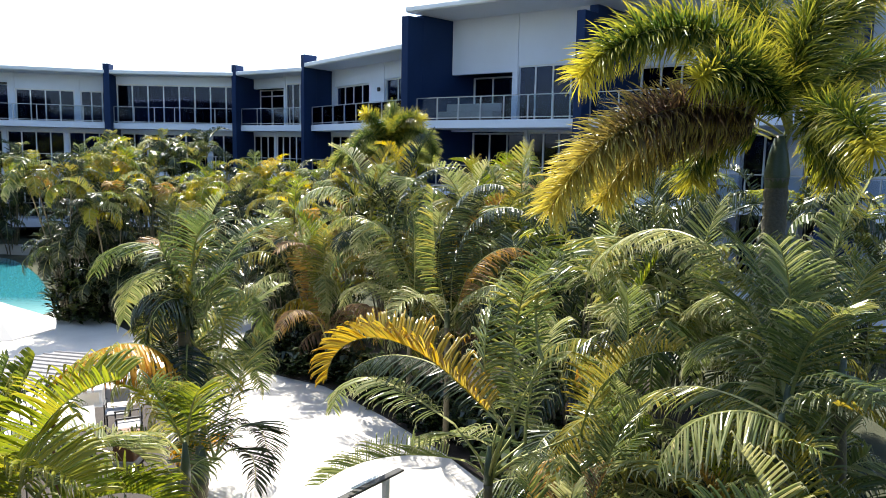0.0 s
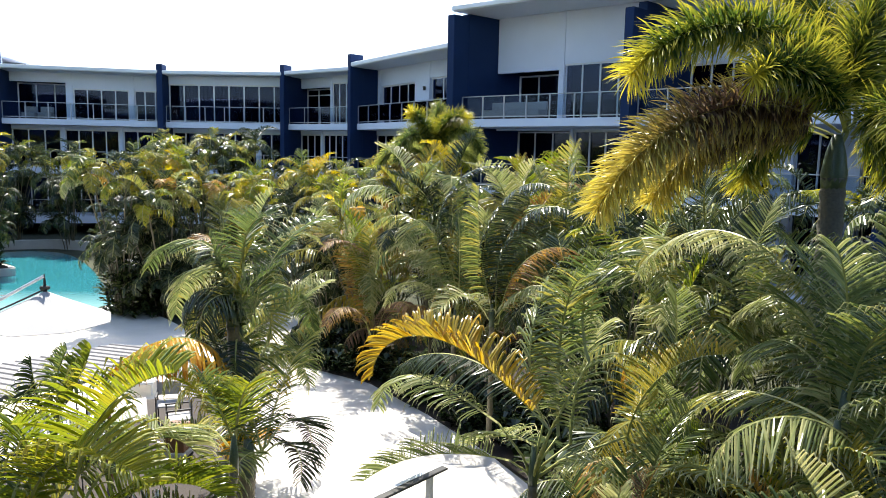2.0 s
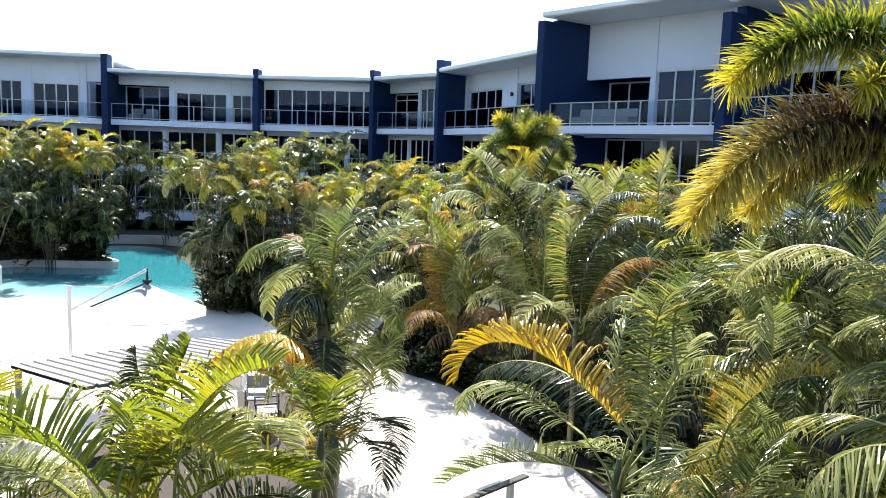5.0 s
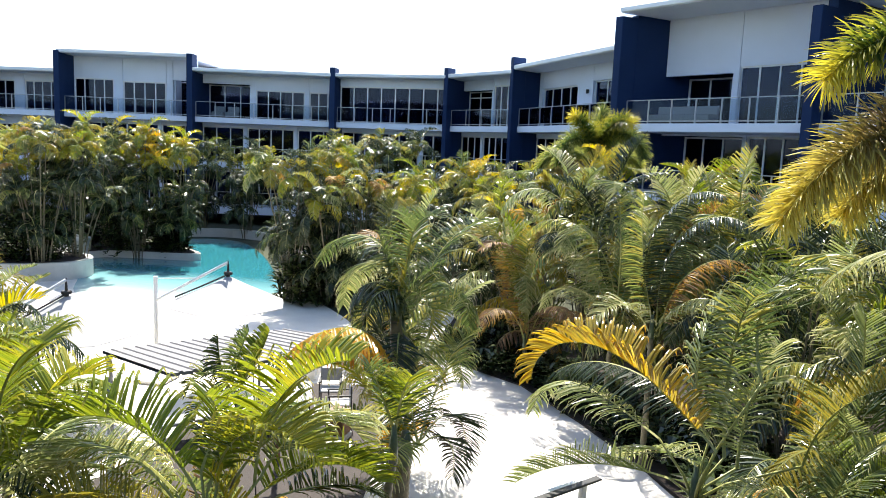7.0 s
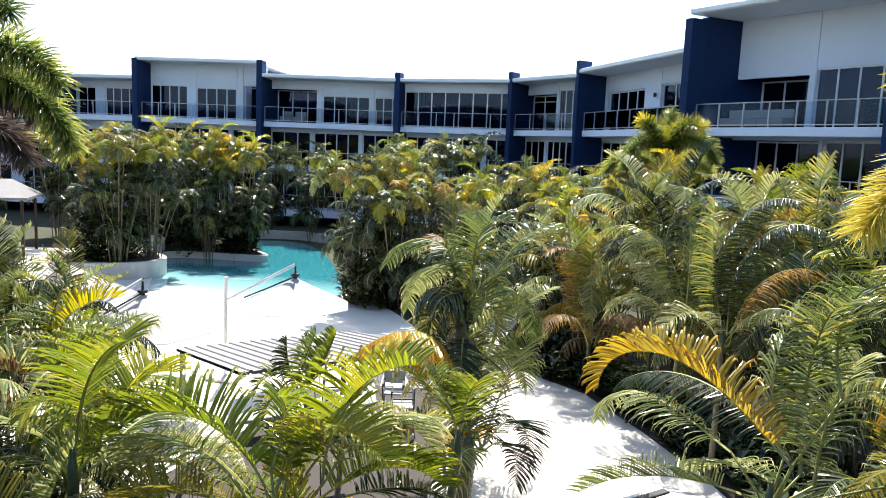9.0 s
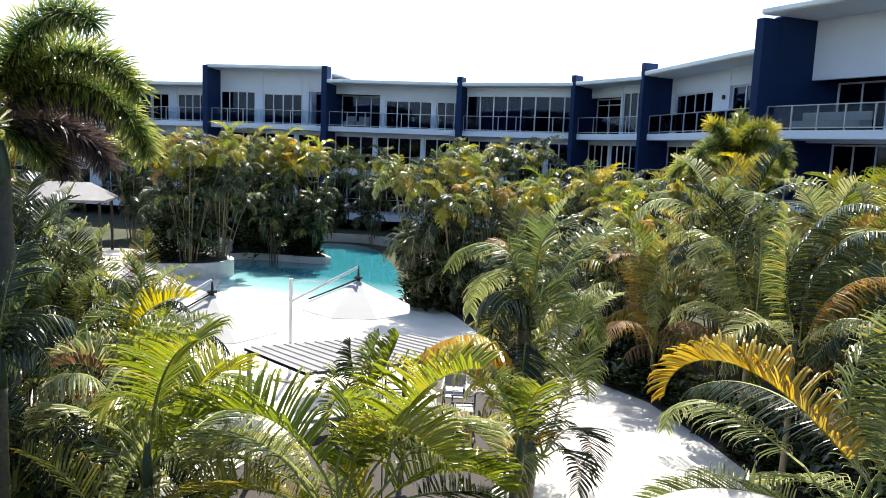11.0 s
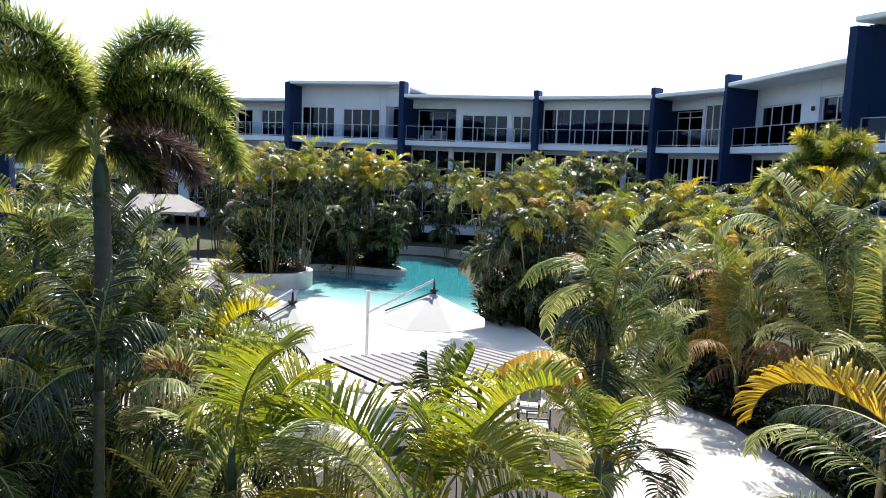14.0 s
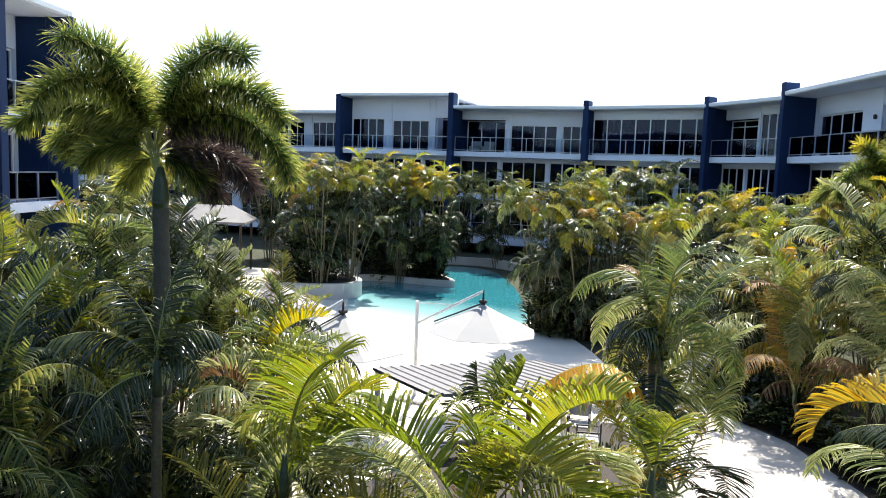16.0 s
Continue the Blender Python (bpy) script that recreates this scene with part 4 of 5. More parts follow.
hero_palm(-9.99, 6.65, 5.75, [
    (-0.06, -0.09, 0.43, -62, 68, -8, 2.60, PLUME_OLD),
    (-0.08, -0.12, 0.43, -70, 67, -47, 2.64, PLUME_OLD),
    (-0.08, -0.12, 0.39, -169, 49, -54, 2.35, PLUME_OLD),
    (-0.08, -0.12, 0.32, -156, 32, -54, 1.26, PLUME_OLD),
    (-0.02, -0.03, 0.52, -9, 67, -27, 3.08, PLUME_OLD),
    (-0.02, -0.03, 0.49, 11, 67, -55, 2.77, PLUME_OLD),
    (-0.02, -0.03, 0.44, 20, 53, -80, 2.79, PLUME_OLD),
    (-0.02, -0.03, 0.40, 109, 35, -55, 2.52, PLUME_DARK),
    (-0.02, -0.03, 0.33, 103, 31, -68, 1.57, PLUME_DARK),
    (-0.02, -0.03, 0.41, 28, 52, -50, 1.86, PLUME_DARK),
    (-0.04, -0.06, 0.29, 178, 2, -65, 0.99, PLUME_OLD),
    (-0.04, -0.06, 0.39, -173, 44, -57, 2.25, PLUME_OLD),
    (-0.04, -0.06, 0.43, -177, 93, -1, 1.94, PLUME_OLD),
    (-0.02, -0.03, 0.31, 73, 2, -68, 0.82, PLUME_OLD),
    (-0.04, -0.06, 0.42, -130, 60, -50, 2.20, PLUME_OLD),
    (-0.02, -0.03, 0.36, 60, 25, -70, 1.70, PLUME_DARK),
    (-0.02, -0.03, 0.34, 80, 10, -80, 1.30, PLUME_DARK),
], "tall foxtail palm with green and dark brown fronds", "foxtail_palm", 0.11, True, 0.43)
hero_palm(-1.80, 25.97, 5.20, [
    (-0.11, -0.01, 0.31, 84, 98, 43, 2.27, PLUME_OLD),
    (-0.15, -0.01, 0.31, -124, 87, -89, 3.00, PLUME_OLD),
    (-0.20, -0.01, 0.31, 159, 56, -69, 2.58, PLUME_OLD),
    (-0.02, -0.00, 0.32, -39, 96, -80, 3.10, PLUME_OLD),
    (-0.07, -0.00, 0.40, -54, 92, -27, 2.90, PLUME),
    (-0.14, -0.01, 0.22, 149, 22, -41, 2.35, PLUME_DRY),
    (0.02, 0.00, 0.23, 52, 50, -48, 2.46, PLUME_OLD),
    (-0.12, -0.01, 0.41, -120, 84, 9, 2.30, PLUME),
], "yellow-green foxtail palm above the garden", "foxtail_palm", 0.12, True)

YEL = ((0.26, BRIGHT), (0.3, OLIVE), (0.2, LIME), (0.05, GOLD))
DRY = ((0.04, BRIGHT), (0.14, OLIVE), (0.04, GOLD), (0.12, RUST), (0.08, BROWN), (0.28, PALE), (0.2, DEEP))
GRN = ((0.1, BRIGHT), (0.24, DEEP), (0.24, PALE), (0.12, OLIVE), (0.03, RUST))
# SHADE and DK put the garden's deep shade into the leaf colours
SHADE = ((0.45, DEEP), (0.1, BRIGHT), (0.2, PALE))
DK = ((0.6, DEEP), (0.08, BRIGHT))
MID = ((0.14, BRIGHT), (0.28, DEEP), (0.12, PALE), (0.2, OLIVE), (0.04, RUST), (0.05, LIME))
# x, y, height of the top, canes, spread, frond length, fronds a cane, near, mix
CLUMPS = [
    # round the planter, the island and the far side of the pool
    (-23.6, 24.1, 6.2, 16, 1.9, 1.35, 9, 0, MID), (-23.4, 25.9, 6.5, 16, 1.9, 1.35, 9, 0, YEL), (-25.2, 25.2, 6.3, 14, 2.0, 1.35, 9, 0, YEL),
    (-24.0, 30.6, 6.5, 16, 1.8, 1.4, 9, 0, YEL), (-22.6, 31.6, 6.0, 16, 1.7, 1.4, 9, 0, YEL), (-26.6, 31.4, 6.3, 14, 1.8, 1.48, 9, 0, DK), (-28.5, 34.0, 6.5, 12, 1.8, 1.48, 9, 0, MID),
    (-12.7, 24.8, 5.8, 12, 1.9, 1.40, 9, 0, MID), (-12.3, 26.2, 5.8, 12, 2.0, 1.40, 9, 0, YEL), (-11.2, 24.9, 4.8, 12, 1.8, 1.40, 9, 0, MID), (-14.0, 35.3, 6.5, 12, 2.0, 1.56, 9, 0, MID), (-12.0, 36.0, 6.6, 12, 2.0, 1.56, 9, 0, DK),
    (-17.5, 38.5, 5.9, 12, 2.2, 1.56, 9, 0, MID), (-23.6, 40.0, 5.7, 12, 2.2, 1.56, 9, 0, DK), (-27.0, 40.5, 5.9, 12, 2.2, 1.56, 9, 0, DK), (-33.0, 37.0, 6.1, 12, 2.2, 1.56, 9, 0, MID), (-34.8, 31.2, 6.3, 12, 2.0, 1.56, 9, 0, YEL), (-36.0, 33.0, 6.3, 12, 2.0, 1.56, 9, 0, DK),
    (-12.3, 30.6, 4.7, 12, 2.2, 1.40, 9, 0, MID), (-9.8, 29.4, 5.1, 12, 2.0, 1.40, 9, 0, YEL), (-8.0, 33.5, 5.5, 12, 2.2, 1.48, 9, 0, MID), (-4.5, 34.0, 5.5, 12, 2.2, 1.48, 9, 0, DK),
    (-7.3, 27.0, 5.5, 12, 2.0, 1.40, 9, 0, YEL), (-5.4, 26.4, 5.4, 12, 2.0, 1.40, 9, 0, MID), (-4.8, 22.4, 4.7, 12, 1.8, 1.40, 9, 0, YEL),
    (-37.5, 26.5, 6.2, 11, 2.2, 1.7, 8, 0, GRN), (-41.0, 31.0, 6.4, 11, 2.2, 1.7, 8, 0, DK), (-34.5, 21.6, 6.6, 10, 2.0, 1.7, 8, 0, YEL), (-30.5, 18.8, 6.5, 10, 2.0, 1.7, 8, 0, YEL),
    # the bed beside the path
    (-3.2, 20.3, 4.6, 8, 1.6, 2.1, 7, 1, DRY), (-1.2, 18.6, 5.9, 8, 1.5, 2.3, 7, 1, GRN), (0.4, 17.8, 5.6, 8, 1.5, 2.3, 7, 1, DRY), (1.7, 17.4, 5.4, 7, 1.5, 2.3, 7, 1, GRN), (-1.8, 24.0, 5.9, 12, 1.8, 1.48, 9, 0, YEL), (1.5, 24.0, 5.5, 12, 1.8, 1.48, 9, 0, MID),
    (3.4, 19.8, 5.5, 12, 1.8, 1.48, 9, 0, MID), (5.8, 18.0, 5.5, 12, 1.8, 1.48, 9, 0, DK), (8.2, 16.2, 5.3, 12, 1.8, 1.48, 9, 0, DK), (2.8, 14.6, 5.2, 7, 1.4, 2.2, 7, 1, DK),
    # close to the balcony
    (2.2, 9.4, 3.4, 5, 0.9, 1.9, 7, 1, GRN), (3.4, 11.0, 4.7, 6, 1.0, 2.1, 7, 1, GRN), (4.8, 9.2, 4.5, 5, 1.0, 2.0, 7, 1, GRN), (3.6, 7.4, 3.0, 5, 0.8, 1.8, 7, 1, GRN), (1.6, 7.4, 2.9, 4, 0.6, 1.6, 7, 1, GRN),
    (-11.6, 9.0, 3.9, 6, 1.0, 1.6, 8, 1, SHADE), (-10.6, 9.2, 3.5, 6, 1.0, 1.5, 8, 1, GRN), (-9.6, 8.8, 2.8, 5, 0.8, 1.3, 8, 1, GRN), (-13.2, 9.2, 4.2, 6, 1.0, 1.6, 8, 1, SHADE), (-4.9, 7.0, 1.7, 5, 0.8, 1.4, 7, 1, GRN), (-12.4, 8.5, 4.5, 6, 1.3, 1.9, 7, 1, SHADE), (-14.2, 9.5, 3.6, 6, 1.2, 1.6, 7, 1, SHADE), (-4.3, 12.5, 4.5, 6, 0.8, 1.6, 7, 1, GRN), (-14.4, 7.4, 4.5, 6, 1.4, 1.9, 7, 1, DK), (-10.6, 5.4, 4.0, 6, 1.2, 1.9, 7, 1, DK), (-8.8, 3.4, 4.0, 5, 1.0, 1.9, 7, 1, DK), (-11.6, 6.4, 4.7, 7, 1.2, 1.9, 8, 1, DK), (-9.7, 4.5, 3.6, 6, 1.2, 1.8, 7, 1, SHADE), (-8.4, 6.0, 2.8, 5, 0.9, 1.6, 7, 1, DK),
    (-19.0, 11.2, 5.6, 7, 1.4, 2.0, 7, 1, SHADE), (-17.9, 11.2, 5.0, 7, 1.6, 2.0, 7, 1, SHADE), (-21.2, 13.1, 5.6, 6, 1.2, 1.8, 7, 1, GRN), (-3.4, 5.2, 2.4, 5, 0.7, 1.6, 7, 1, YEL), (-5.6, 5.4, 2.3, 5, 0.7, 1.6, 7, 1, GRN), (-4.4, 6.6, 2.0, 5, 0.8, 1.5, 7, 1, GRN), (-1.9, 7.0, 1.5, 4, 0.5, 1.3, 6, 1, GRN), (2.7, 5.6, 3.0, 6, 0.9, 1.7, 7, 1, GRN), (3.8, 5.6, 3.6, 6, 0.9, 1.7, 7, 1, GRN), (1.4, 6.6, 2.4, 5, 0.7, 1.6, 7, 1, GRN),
]
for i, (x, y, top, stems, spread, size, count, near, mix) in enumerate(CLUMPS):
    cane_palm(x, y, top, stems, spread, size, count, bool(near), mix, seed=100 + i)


# ---- things round the pool ----
def umbrella(x, y, hub_z, radius, arm_turn, arm_len, label):
    """A cantilever umbrella: post, raised arm, hub and a shallow eight-sided canopy."""
    ob = thing("cantilever_umbrella", pose(x, y, 0, 0, 0, arm_turn), label, "umbrella", "umbrellas by the pool")
    part("post", Solid().tube([(-arm_len, 0, 0), (-arm_len, 0, hub_z - 0.15)], 0.05, 10).mesh("post", FRAME), ob, "white post")
    part("base_plate", Solid().box(-arm_len - 0.4, -arm_len + 0.4, -0.4, 0.4, 0.03, 0.11, 0.02).mesh("base_plate", STONE), ob)
    part("arm", Solid().tube([(-arm_len, 0, hub_z - 0.75), (-arm_len * 0.4, 0, hub_z - 0.1), (0, 0, hub_z + 0.32)], 0.035, 8).mesh("arm", FRAME), ob, "white raised arm")
    part("strut", Solid().tube([(0, 0, hub_z + 0.03), (-0.5 * radius, 0, hub_z - 0.22 * radius), (-1.0 * radius, 0, hub_z - 0.45 * radius)], 0.02, 6).mesh("strut", DARK), ob, "black strut over the canopy")
    part("bracket", Solid().box(-0.1, 0.1, -0.05, 0.05, hub_z + 0.02, hub_z + 0.1, 0.02).mesh("bracket", DARK), ob)
    part("brace", Solid().tube([(-arm_len, 0, hub_z - 0.2), (-0.45 * arm_len, 0, hub_z - 0.12)], 0.012, 6).mesh("brace", STEEL), ob)
    part("hub", Solid().tube([(0, 0, hub_z + 0.36), (0, 0, hub_z + 0.1), (0, 0, hub_z - 0.02)], [0.015, 0.03, 0.05], 8).mesh("hub", DARK), ob, "black hub")
    vs, fs, n = [(0, 0, hub_z)], [], 8
    rows = [(0.35, 0.22), (0.7, 0.42), (1.0, 0.6)]
    for r, dz in rows:
        for j in range(n * 2):
            w = 2 * math.pi * j / (n * 2)
            k = 1.0 if j % 2 == 0 else 0.935
            vs.append((math.cos(w) * r * radius * k, math.sin(w) * r * radius * k, hub_z - dz * radius * 0.82))
    for j in range(n * 2):
        vs.append((vs[33 + j][0], vs[33 + j][1], vs[33 + j][2] - 0.012))
    for j in range(n * 2):
        fs.append([0, 1 + j, 1 + (j + 1) % 16])
        for q in range(3):
            o = 1 + 16 * q
            fs.append([o + j, o + 16 + j, o + 16 + (j + 1) % 16, o + (j + 1) % 16])
    part("canopy", mesh_of("canopy", vs, fs, CANVAS), ob, "white canvas canopy")
    return ob


umbrella(-9.5, 15.3, 2.78, 1.38, 5, 1.9, "white cantilever umbrella on the sand by the pool")
umbrella(-11.3, 12.2, 2.7, 1.5, 60, 1.9, "white cantilever umbrella among the palms")
umbrella(-16.0, 14.6, 2.6, 1.7, 90, 1.9, "white cantilever umbrella at the garden's edge")


def shelter_roof():
    """The ribbed grey roof of the pool shelter on its posts."""
    tl, e1, e2 = Vector((-8.37, 9.78, 2.5)), Vector((1.58, 2.0, 0)) * 1.25, Vector((2.25, -1.33, 0.28))
    ob = thing("shelter", pose(*tl), "open shelter with a ribbed grey sheet roof", "shelter")
    n, vs, fs = 17, [], []
    prof = [(0.0, 0.0), (0.62, 0.0), (0.7, 0.02), (0.86, 0.02), (0.94, 0.0)]
    for i in range(n):
        for u, h in prof:
            p = e1 * ((i + u) / n)
            for s in (0, 1):
                q = p + e2 * s
                vs.append((q.x, q.y, q.z + h))
    m = len(vs) // 2
    fs = [[2 * i, 2 * i + 1, 2 * i + 3, 2 * i + 2] for i in range(m - 1)]
    k = len(vs)
    vs += [(x, y, z - 0.05) for x, y, z in vs]
    fs += [[a + k for a in f[::-1]] for f in fs]
    fs += [[2 * i, 2 * i + 2, 2 * i + 2 + k, 2 * i + k] for i in range(m - 1)] + [[2 * i + 1, 2 * i + 1 + k, 2 * i + 3 + k, 2 * i + 3] for i in range(m - 1)]
    part("roof", mesh_of("roof", vs, fs, TIN), ob, "ribbed grey metal roof sheet")
    for a, paint in ((0.02, FRAME), (0.94, TIMBER)):
        for b in (0.04,):
            p = e1 * a + e2 * b
            part("post", Solid().box(p.x - 0.04, p.x + 0.04, p.y - 0.04, p.y + 0.04, -2.5, p.z - 0.06, 0.01).mesh("post", paint), ob)


shelter_roof()

PLANT = rounded([(-25.6, 22.6), (-23.9, 23.3), (-22.6, 24.6), (-22.7, 26.0), (-24.2, 26.9), (-26.4, 26.2), (-27.2, 24.2)], 6)
slab_of("planter_wall", PLANT, 0, 0.75, STONE, "low curved white planter wall", "planter", "thing")
slab_of("planter_bed", [(-24.8 + (x + 24.8) * 0.88, 24.8 + (y - 24.8) * 0.88) for x, y in PLANT], 0.5, 0.78, MULCH, "dark planting bed inside the planter", "bed", "thing")
ISLE = rounded([(-26.5, 28.8), (-25.4, 30.0), (-23.6, 30.6), (-21.3, 31.2), (-21.6, 32.0), (-24.0, 33.2), (-28.0, 34.0), (-29.5, 31.5)], 6)
slab_of("island_wall", ISLE, 0, 0.35, STONE, "low pale stone edge of the pool island", "island", "thing")
slab_of("island_bed", [(-25.5 + (x + 25.5) * 0.92, 31.5 + (y - 31.5) * 0.85) for x, y in ISLE], 0.2, 0.38, MULCH, "dark planting bed on the island", "bed", "thing")
BED = [(-6.0, 21.2), (-5.35, 19.75), (-2.85, 18.25), (-1.15, 16.15), (0.2, 14.2), (1.2, 12.6), (3.5, 11.0), (7, 18), (-2, 27), (-6.6, 27)]
slab_of("garden_bed", BED, 0, 0.06, MULCH, "dark mulch bed under the palms", "bed", "structure")


# ---- low planting in the beds ----
def ground_cover(name, label, places, leaf, count, seed, size=0.35, height=0.5):
    """Low dark plants: many pointed leaves in tufts over the given circles (x, y, radius)."""
    rnd = random.Random(seed)
    vs, fs = [], []
    for x, y, r in places:
        for k in range(count):
            a, q = rnd.uniform(0, 6.283), r * math.sqrt(rnd.random())
            cx, cy, h = x + q * math.cos(a), y + q * math.sin(a), rnd.uniform(0.0, height)
            for s in range(3):
                t = rnd.uniform(0, 6.283)
                l, w, up = size * rnd.uniform(0.6, 1.3), size * 0.16, rnd.uniform(0.2, 1.2)
                dx, dy = math.cos(t), math.sin(t)
                i = len(vs)
                vs += [(cx, cy, h), (cx + dx * l * 0.5 - dy * w, cy + dy * l * 0.5 + dx * w, h + l * up * 0.6), (cx + dx * l, cy + dy * l, h + l * up * 0.55), (cx + dx * l * 0.5 + dy * w, cy + dy * l * 0.5 - dx * w, h + l * up * 0.6)]
                fs.append([i, i + 1, i + 2, i + 3])
    ob = new(name, mesh_of(name, vs, fs, leaf))
    return tagged(ob, label, "plants", kind="stuff")


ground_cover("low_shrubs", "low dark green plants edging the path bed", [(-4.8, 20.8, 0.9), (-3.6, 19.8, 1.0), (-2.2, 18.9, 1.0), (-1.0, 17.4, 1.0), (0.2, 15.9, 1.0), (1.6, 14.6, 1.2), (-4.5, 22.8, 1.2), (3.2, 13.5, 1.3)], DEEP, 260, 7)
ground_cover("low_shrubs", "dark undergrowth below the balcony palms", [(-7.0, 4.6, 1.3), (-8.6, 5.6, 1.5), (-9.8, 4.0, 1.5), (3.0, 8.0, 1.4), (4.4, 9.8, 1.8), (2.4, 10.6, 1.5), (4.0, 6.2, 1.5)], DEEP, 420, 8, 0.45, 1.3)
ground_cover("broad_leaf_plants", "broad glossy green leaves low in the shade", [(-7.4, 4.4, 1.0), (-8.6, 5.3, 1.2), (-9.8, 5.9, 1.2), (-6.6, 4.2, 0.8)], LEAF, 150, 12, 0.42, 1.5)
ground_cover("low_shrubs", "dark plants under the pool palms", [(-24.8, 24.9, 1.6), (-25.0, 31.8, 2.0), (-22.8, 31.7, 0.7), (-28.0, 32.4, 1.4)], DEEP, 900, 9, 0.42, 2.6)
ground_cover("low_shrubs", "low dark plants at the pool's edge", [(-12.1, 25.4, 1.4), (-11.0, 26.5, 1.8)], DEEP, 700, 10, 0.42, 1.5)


# ---- furniture and small buildings ----
def table(x, y, turn, length, width):
    ob = thing("outdoor_table", pose(x, y, 0.04, 0, 0, turn), "white outdoor table on the pale paving", "table")
    part("tabletop", Solid().box(-length / 2, length / 2, -width / 2, width / 2, 0.7, 0.75, 0.015).mesh("tabletop", CANVAS), ob)
    me = Solid().box(-0.03, 0.03, -0.03, 0.03, 0, 0.698).mesh("leg", DARK)
    for u in (-1, 1):
        for v in (-1, 1):
            part("leg", me, ob, m=pose(u * (length / 2 - 0.08), v * (width / 2 - 0.08), 0))
    return ob


def chair(x, y, turn):
    ob = thing("outdoor_chair", pose(x, y, 0.04, 0, 0, turn), "dark-framed outdoor chair with a pale seat", "chair", "chairs round the table")
    part("seat", Solid().box(-0.24, 0.24, -0.24, 0.24, 0.42, 0.46, 0.012).mesh("seat", CANVAS), ob)
    part("backrest", Solid().box(-0.24, 0.24, 0.22, 0.26, 0.56, 0.86, 0.01).mesh("backrest", CANVAS), ob)
    for u in (-0.23, 0.23):
        part("leg", Solid().tube([(u, -0.22, 0), (u, -0.22, 0.64)], 0.017, 6).mesh("leg", DARK), ob)
        part("leg", Solid().tube([(u, 0.24, 0), (u, 0.24, 0.88)], 0.017, 6).mesh("leg", DARK), ob)
        part("armrest", Solid().box(u - 0.025, u + 0.025, -0.25, 0.23, 0.642, 0.67, 0.006).mesh("armrest", DARK), ob)
    return ob


table(-6.9, 13.65, -63, 1.35, 0.75)
for cx, cy, ct in ((-6.65, 14.95, 20), (-6.1, 14.2, -63), (-7.75, 14.2, 117), (-7.35, 13.2, 120)):
    chair(cx, cy, ct)
deck = slab_of("timber_deck", [(-8.9, 9.4), (-6.2, 7.6), (-4.2, 10.6), (-4.9, 14.2), (-6.3, 16.8), (-7.9, 16.3), (-8.9, 12.8)], 0.0, 0.037 + 0.004, DECK, "brown timber deck under the shelter and table", "deck")
pot = thing("plant_pot", pose(-5.75, 13.35, 0.045), "square dark brown pot with a white foot", "pot")
part("pot_body", Solid().box(-0.2, 0.2, -0.2, 0.2, 0.12, 0.62, 0.02).mesh("pot_body", TIMBER), pot)
part("foot", Solid().box(-0.22, 0.22, -0.22, 0.22, 0, 0.119, 0.02).mesh("foot", STONE), pot, "white stone foot")
bench = thing("bench", pose(-8.3, 12.5, 0.02, 0, 0, 52), "long white bench beside the shelter", "bench")
part("seat", Solid().box(-1.0, 1.0, -0.22, 0.22, 0.4, 0.47, 0.015).mesh("seat", CANVAS), bench)
for u in (-0.85, 0.85):
    part("leg", Solid().box(u - 0.05, u + 0.05, -0.2, 0.2, 0, 0.399).mesh("leg", STONE), bench)


def sunbed(x, y, turn):
    ob = thing("sun_lounger", pose(x, y, 0.03, 0, 0, turn), "white sun lounger on the sand", "lounger", "sun loungers on the beach")
    part("frame", Solid().box(-0.33, 0.33, -0.95, 0.3, 0.28, 0.34, 0.012).mesh("frame", FRAME), ob)
    back_ = part("backrest", Solid().box(-0.32, 0.32, 0.0, 0.75, 0.0, 0.06, 0.012).mesh("backrest", CANVAS), ob, m=pose(0, 0.3, 0.29, 38))
    for u in (-0.28, 0.28):
        for v in (-0.85, 0.2):
            part("leg", Solid().box(u - 0.025, u + 0.025, v - 0.025, v + 0.025, 0, 0.279).mesh("leg", FRAME), ob)
    return ob


for sx, sy, st in ((-8.4, 17.4, 20), (-7.6, 18.3, 35), (-26.5, 20.4, 50), (-28.2, 21.8, 60), (-29.6, 23.4, 60)):
    sunbed(sx, sy, st)


def hut(x, y, turn):
    """A small open pool hut with a shallow grey hipped roof."""
    ob = thing("pool_hut", pose(x, y, 0, 0, 0, turn), "small pool hut with a grey sheet roof", "hut")
    w, d, h = 2.0, 1.7, 2.9
    vs = [(-w, -d, h), (w, -d, h), (w, d, h), (-w, d, h), (-w + 1.0, 0, h + 0.8), (w - 1.0, 0, h + 0.8), (-w, -d, h - 0.12), (w, -d, h - 0.12), (w, d, h - 0.12), (-w, d, h - 0.12)]
    part("roof", mesh_of("roof", vs, [[0, 1, 5, 4], [1, 2, 5], [2, 3, 4, 5], [3, 0, 4], [0, 6, 7, 1], [1, 7, 8, 2], [2, 8, 9, 3], [3, 9, 6, 0], [9, 8, 7, 6]], TIN), ob, "hipped grey sheet roof")
    for u in (-1, 1):
        for v in (-1, 1):
            part("post", Solid().box(u * (w - 0.3) - 0.06, u * (w - 0.3) + 0.06, v * (d - 0.3) - 0.06, v * (d - 0.3) + 0.06, 0, h - 0.122).mesh("post", DECK), ob)
    part("counter", Solid().box(-w + 0.5, w - 0.5, -d + 0.45, -d + 0.75, 0, 1.05, 0.02).mesh("counter", STONE), ob, "pale counter")
    return ob


hut(-33.35, 25.95, 38)


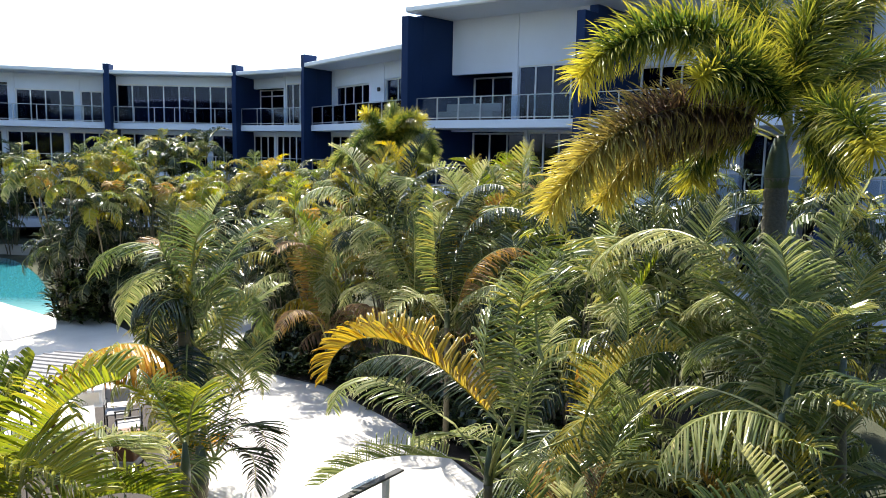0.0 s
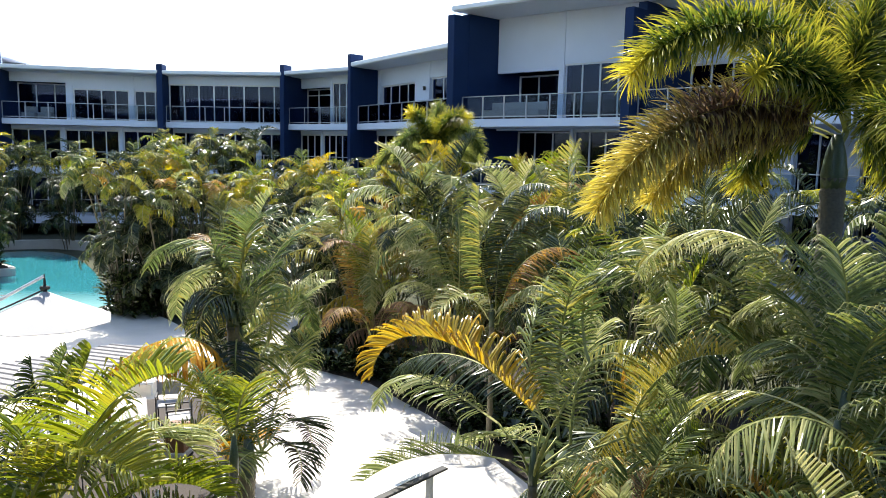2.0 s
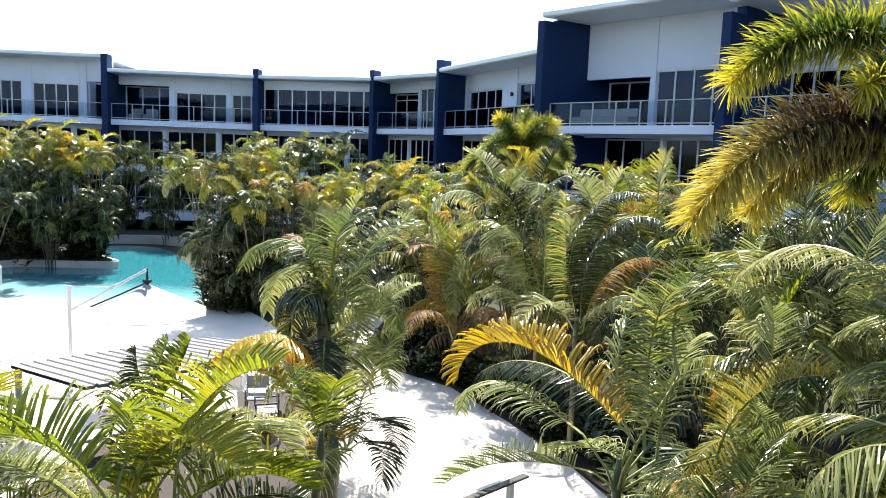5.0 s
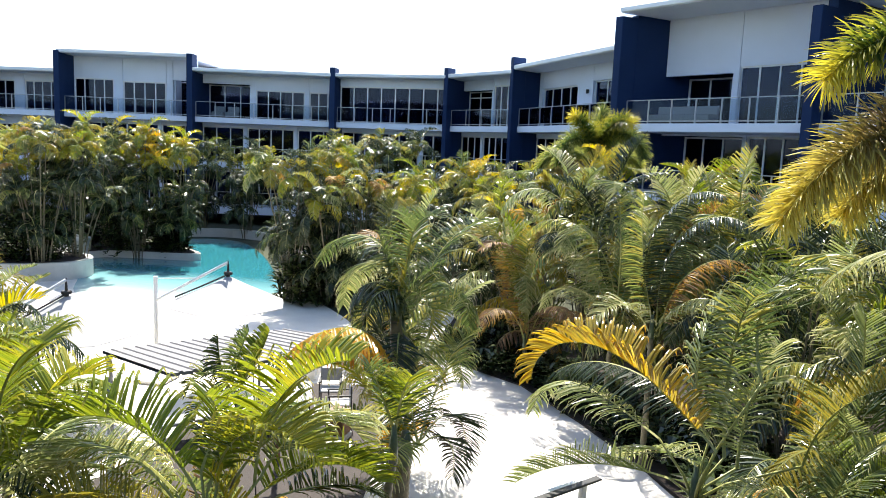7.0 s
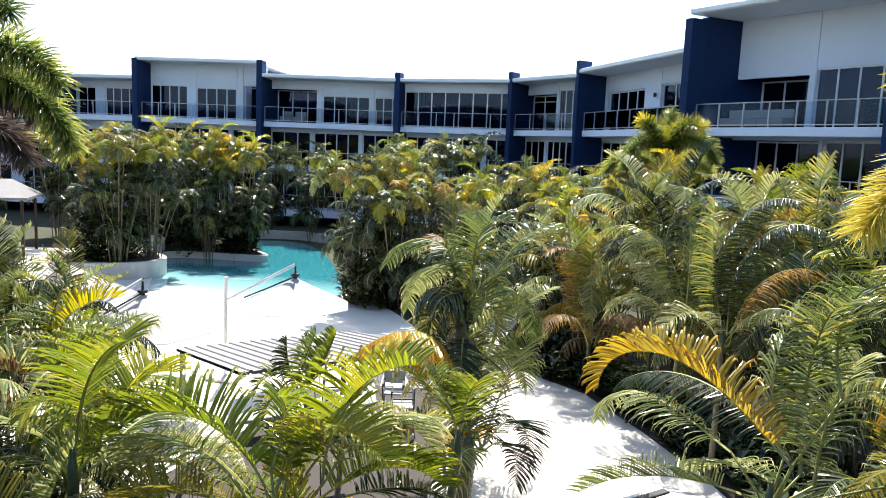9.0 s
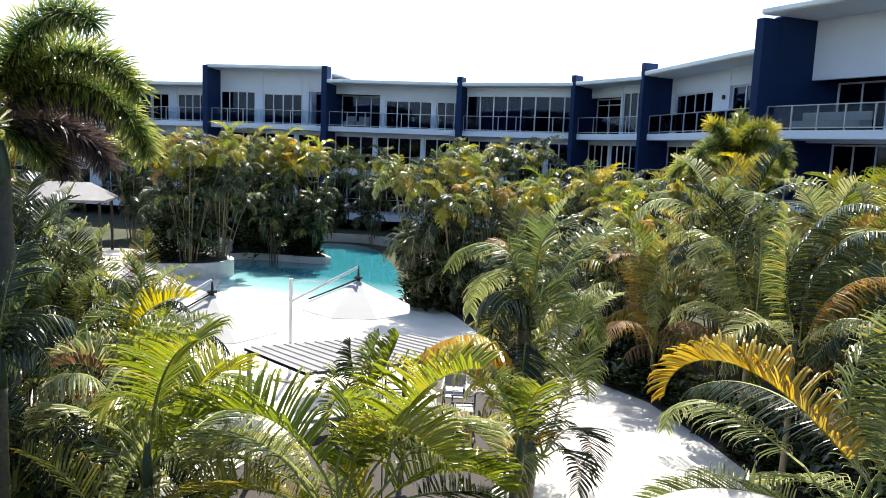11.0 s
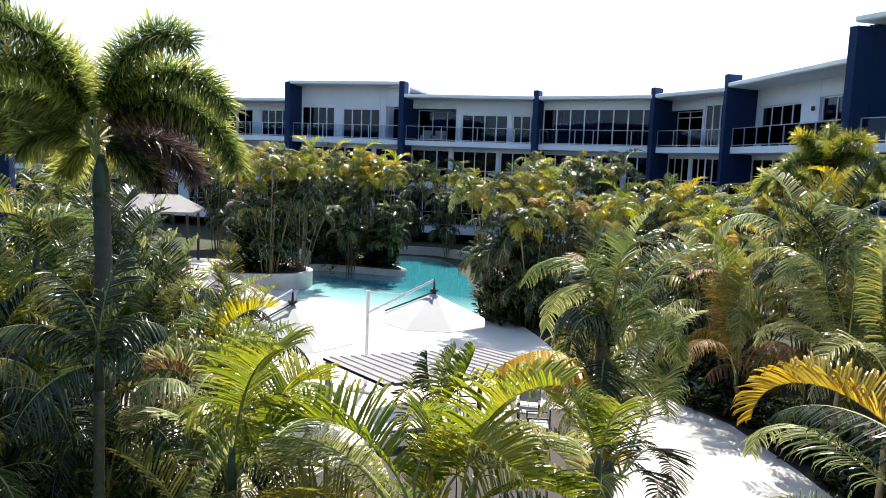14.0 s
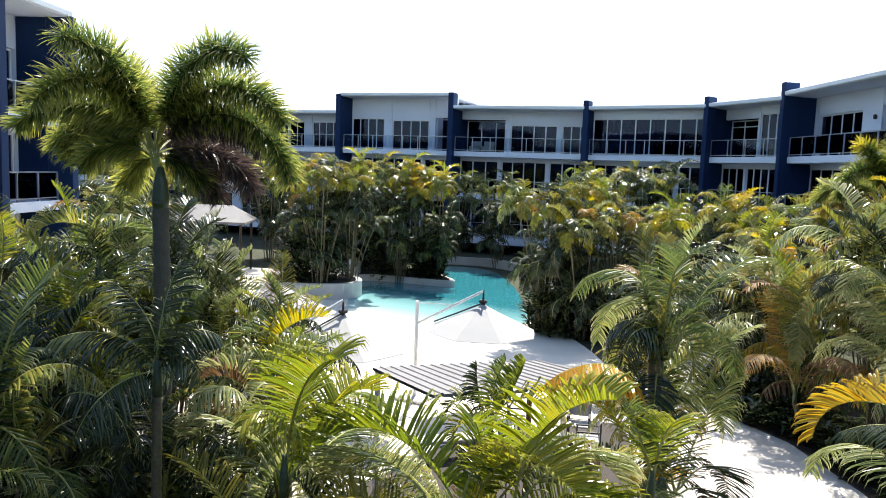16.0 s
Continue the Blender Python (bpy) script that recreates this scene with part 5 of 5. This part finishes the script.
def gate_roof(x, y, turn):
    """A narrow lean-to roof edge with its white gutter and posts beside the path."""
    ob = thing("walkway_shelter", pose(x, y, 0, 0, 0, turn), "narrow walkway roof with a white gutter beside the path", "shelter")
    part("roof", Solid().box(-0.9, 0.9, -0.14, -0.03, 1.93, 1.96, 0.01).mesh("roof", DARK), ob, "dark ribbed roof edge")
    part("gutter", Solid().box(-0.92, 0.92, -0.028, 0.05, 1.87, 1.95, 0.012).mesh("gutter", FASCIA), ob, "white gutter")
    for u in (-0.75, 0.6):
        part("post", Solid().box(u - 0.035, u + 0.035, -0.12, -0.05, 0, 1.929).mesh("post", FRAME), ob)
    return ob


gate_roof(-0.95, 8.45, 53)
rod = thing("metal_rod", pose(-5.6, 9.75, 0.041), "thin dark rod rising above the shelter roof", "rod")
part("shaft", Solid().tube([(0.12, -0.1, 0), (0.05, -0.04, 1.8), (-0.06, 0.05, 3.0)], [0.012, 0.01, 0.006], 6).mesh("shaft", DARK), rod)


def lounge(bay_i, u, v, z, width, label):
    """A low white outdoor seat on a balcony of the building."""
    m, w = frame_of(W[bay_i], W[bay_i + 1])
    ob = thing("balcony_sofa", m @ pose(u * w, v, z), label, "sofa", "seats on the balconies")
    part("seat", Solid().box(-width / 2, width / 2, -0.4, 0.4, 0.12, 0.42, 0.04).mesh("seat", CANVAS), ob)
    part("backrest", Solid().box(-width / 2, width / 2, 0.28, 0.42, 0.425, 0.8, 0.04).mesh("backrest", CANVAS), ob)
    part("base", Solid().box(-width / 2 + 0.05, width / 2 - 0.05, -0.35, 0.38, 0, 0.119).mesh("base", DARK), ob)
    return ob


lounge(7, 0.25, 1.3, F1, 1.9, "white outdoor sofa behind the glass balcony rail")
lounge(7, 0.42, 1.3, F1, 1.2, "white outdoor armchair behind the balcony rail")
lounge(3, 0.16, 1.5, F1, 0.8, "white chair on the far balcony")
lounge(3, 0.26, 1.5, F1, 0.8, "white chair on the far balcony")


ROUND = [(-27.4 + 1.5 * math.cos(k * 0.2618), 29.0 + 1.5 * math.sin(k * 0.2618)) for k in range(24)]
slab_of("round_planter_wall", ROUND, 0, 0.95, STONE, "round pale planter wall beside the pool", "planter", "thing")
RIM = [(-27.6, 37.4), (-26.6, 39.2), (-24.6, 40.0), (-22.2, 39.6), (-19.8, 37.2), (-17.6, 34.4), (-15.2, 31.2)]
rim_out = [(x + 0.25, y + 0.55) for x, y in RIM]
rim = slab_of("pool_rim_wall", RIM + rim_out[::-1], 0, 0.5, STONE, "low sandy wall along the far pool edge", "wall", "thing")

m7, w7 = frame_of(W[6], W[7])
lamp = thing("wall_light", m7 @ pose(0.49 * w7, 1.9, F1 + 1.75), "small dark wall light on the white pier", "light")
part("body", Solid().box(-0.07, 0.07, 0, 0.13, 0, 0.22, 0.02).mesh("body", DARK), lamp)
part("bracket", Solid().box(-0.04, 0.04, 0.132, 0.17, 0.05, 0.17).mesh("bracket", STEEL), lamp)
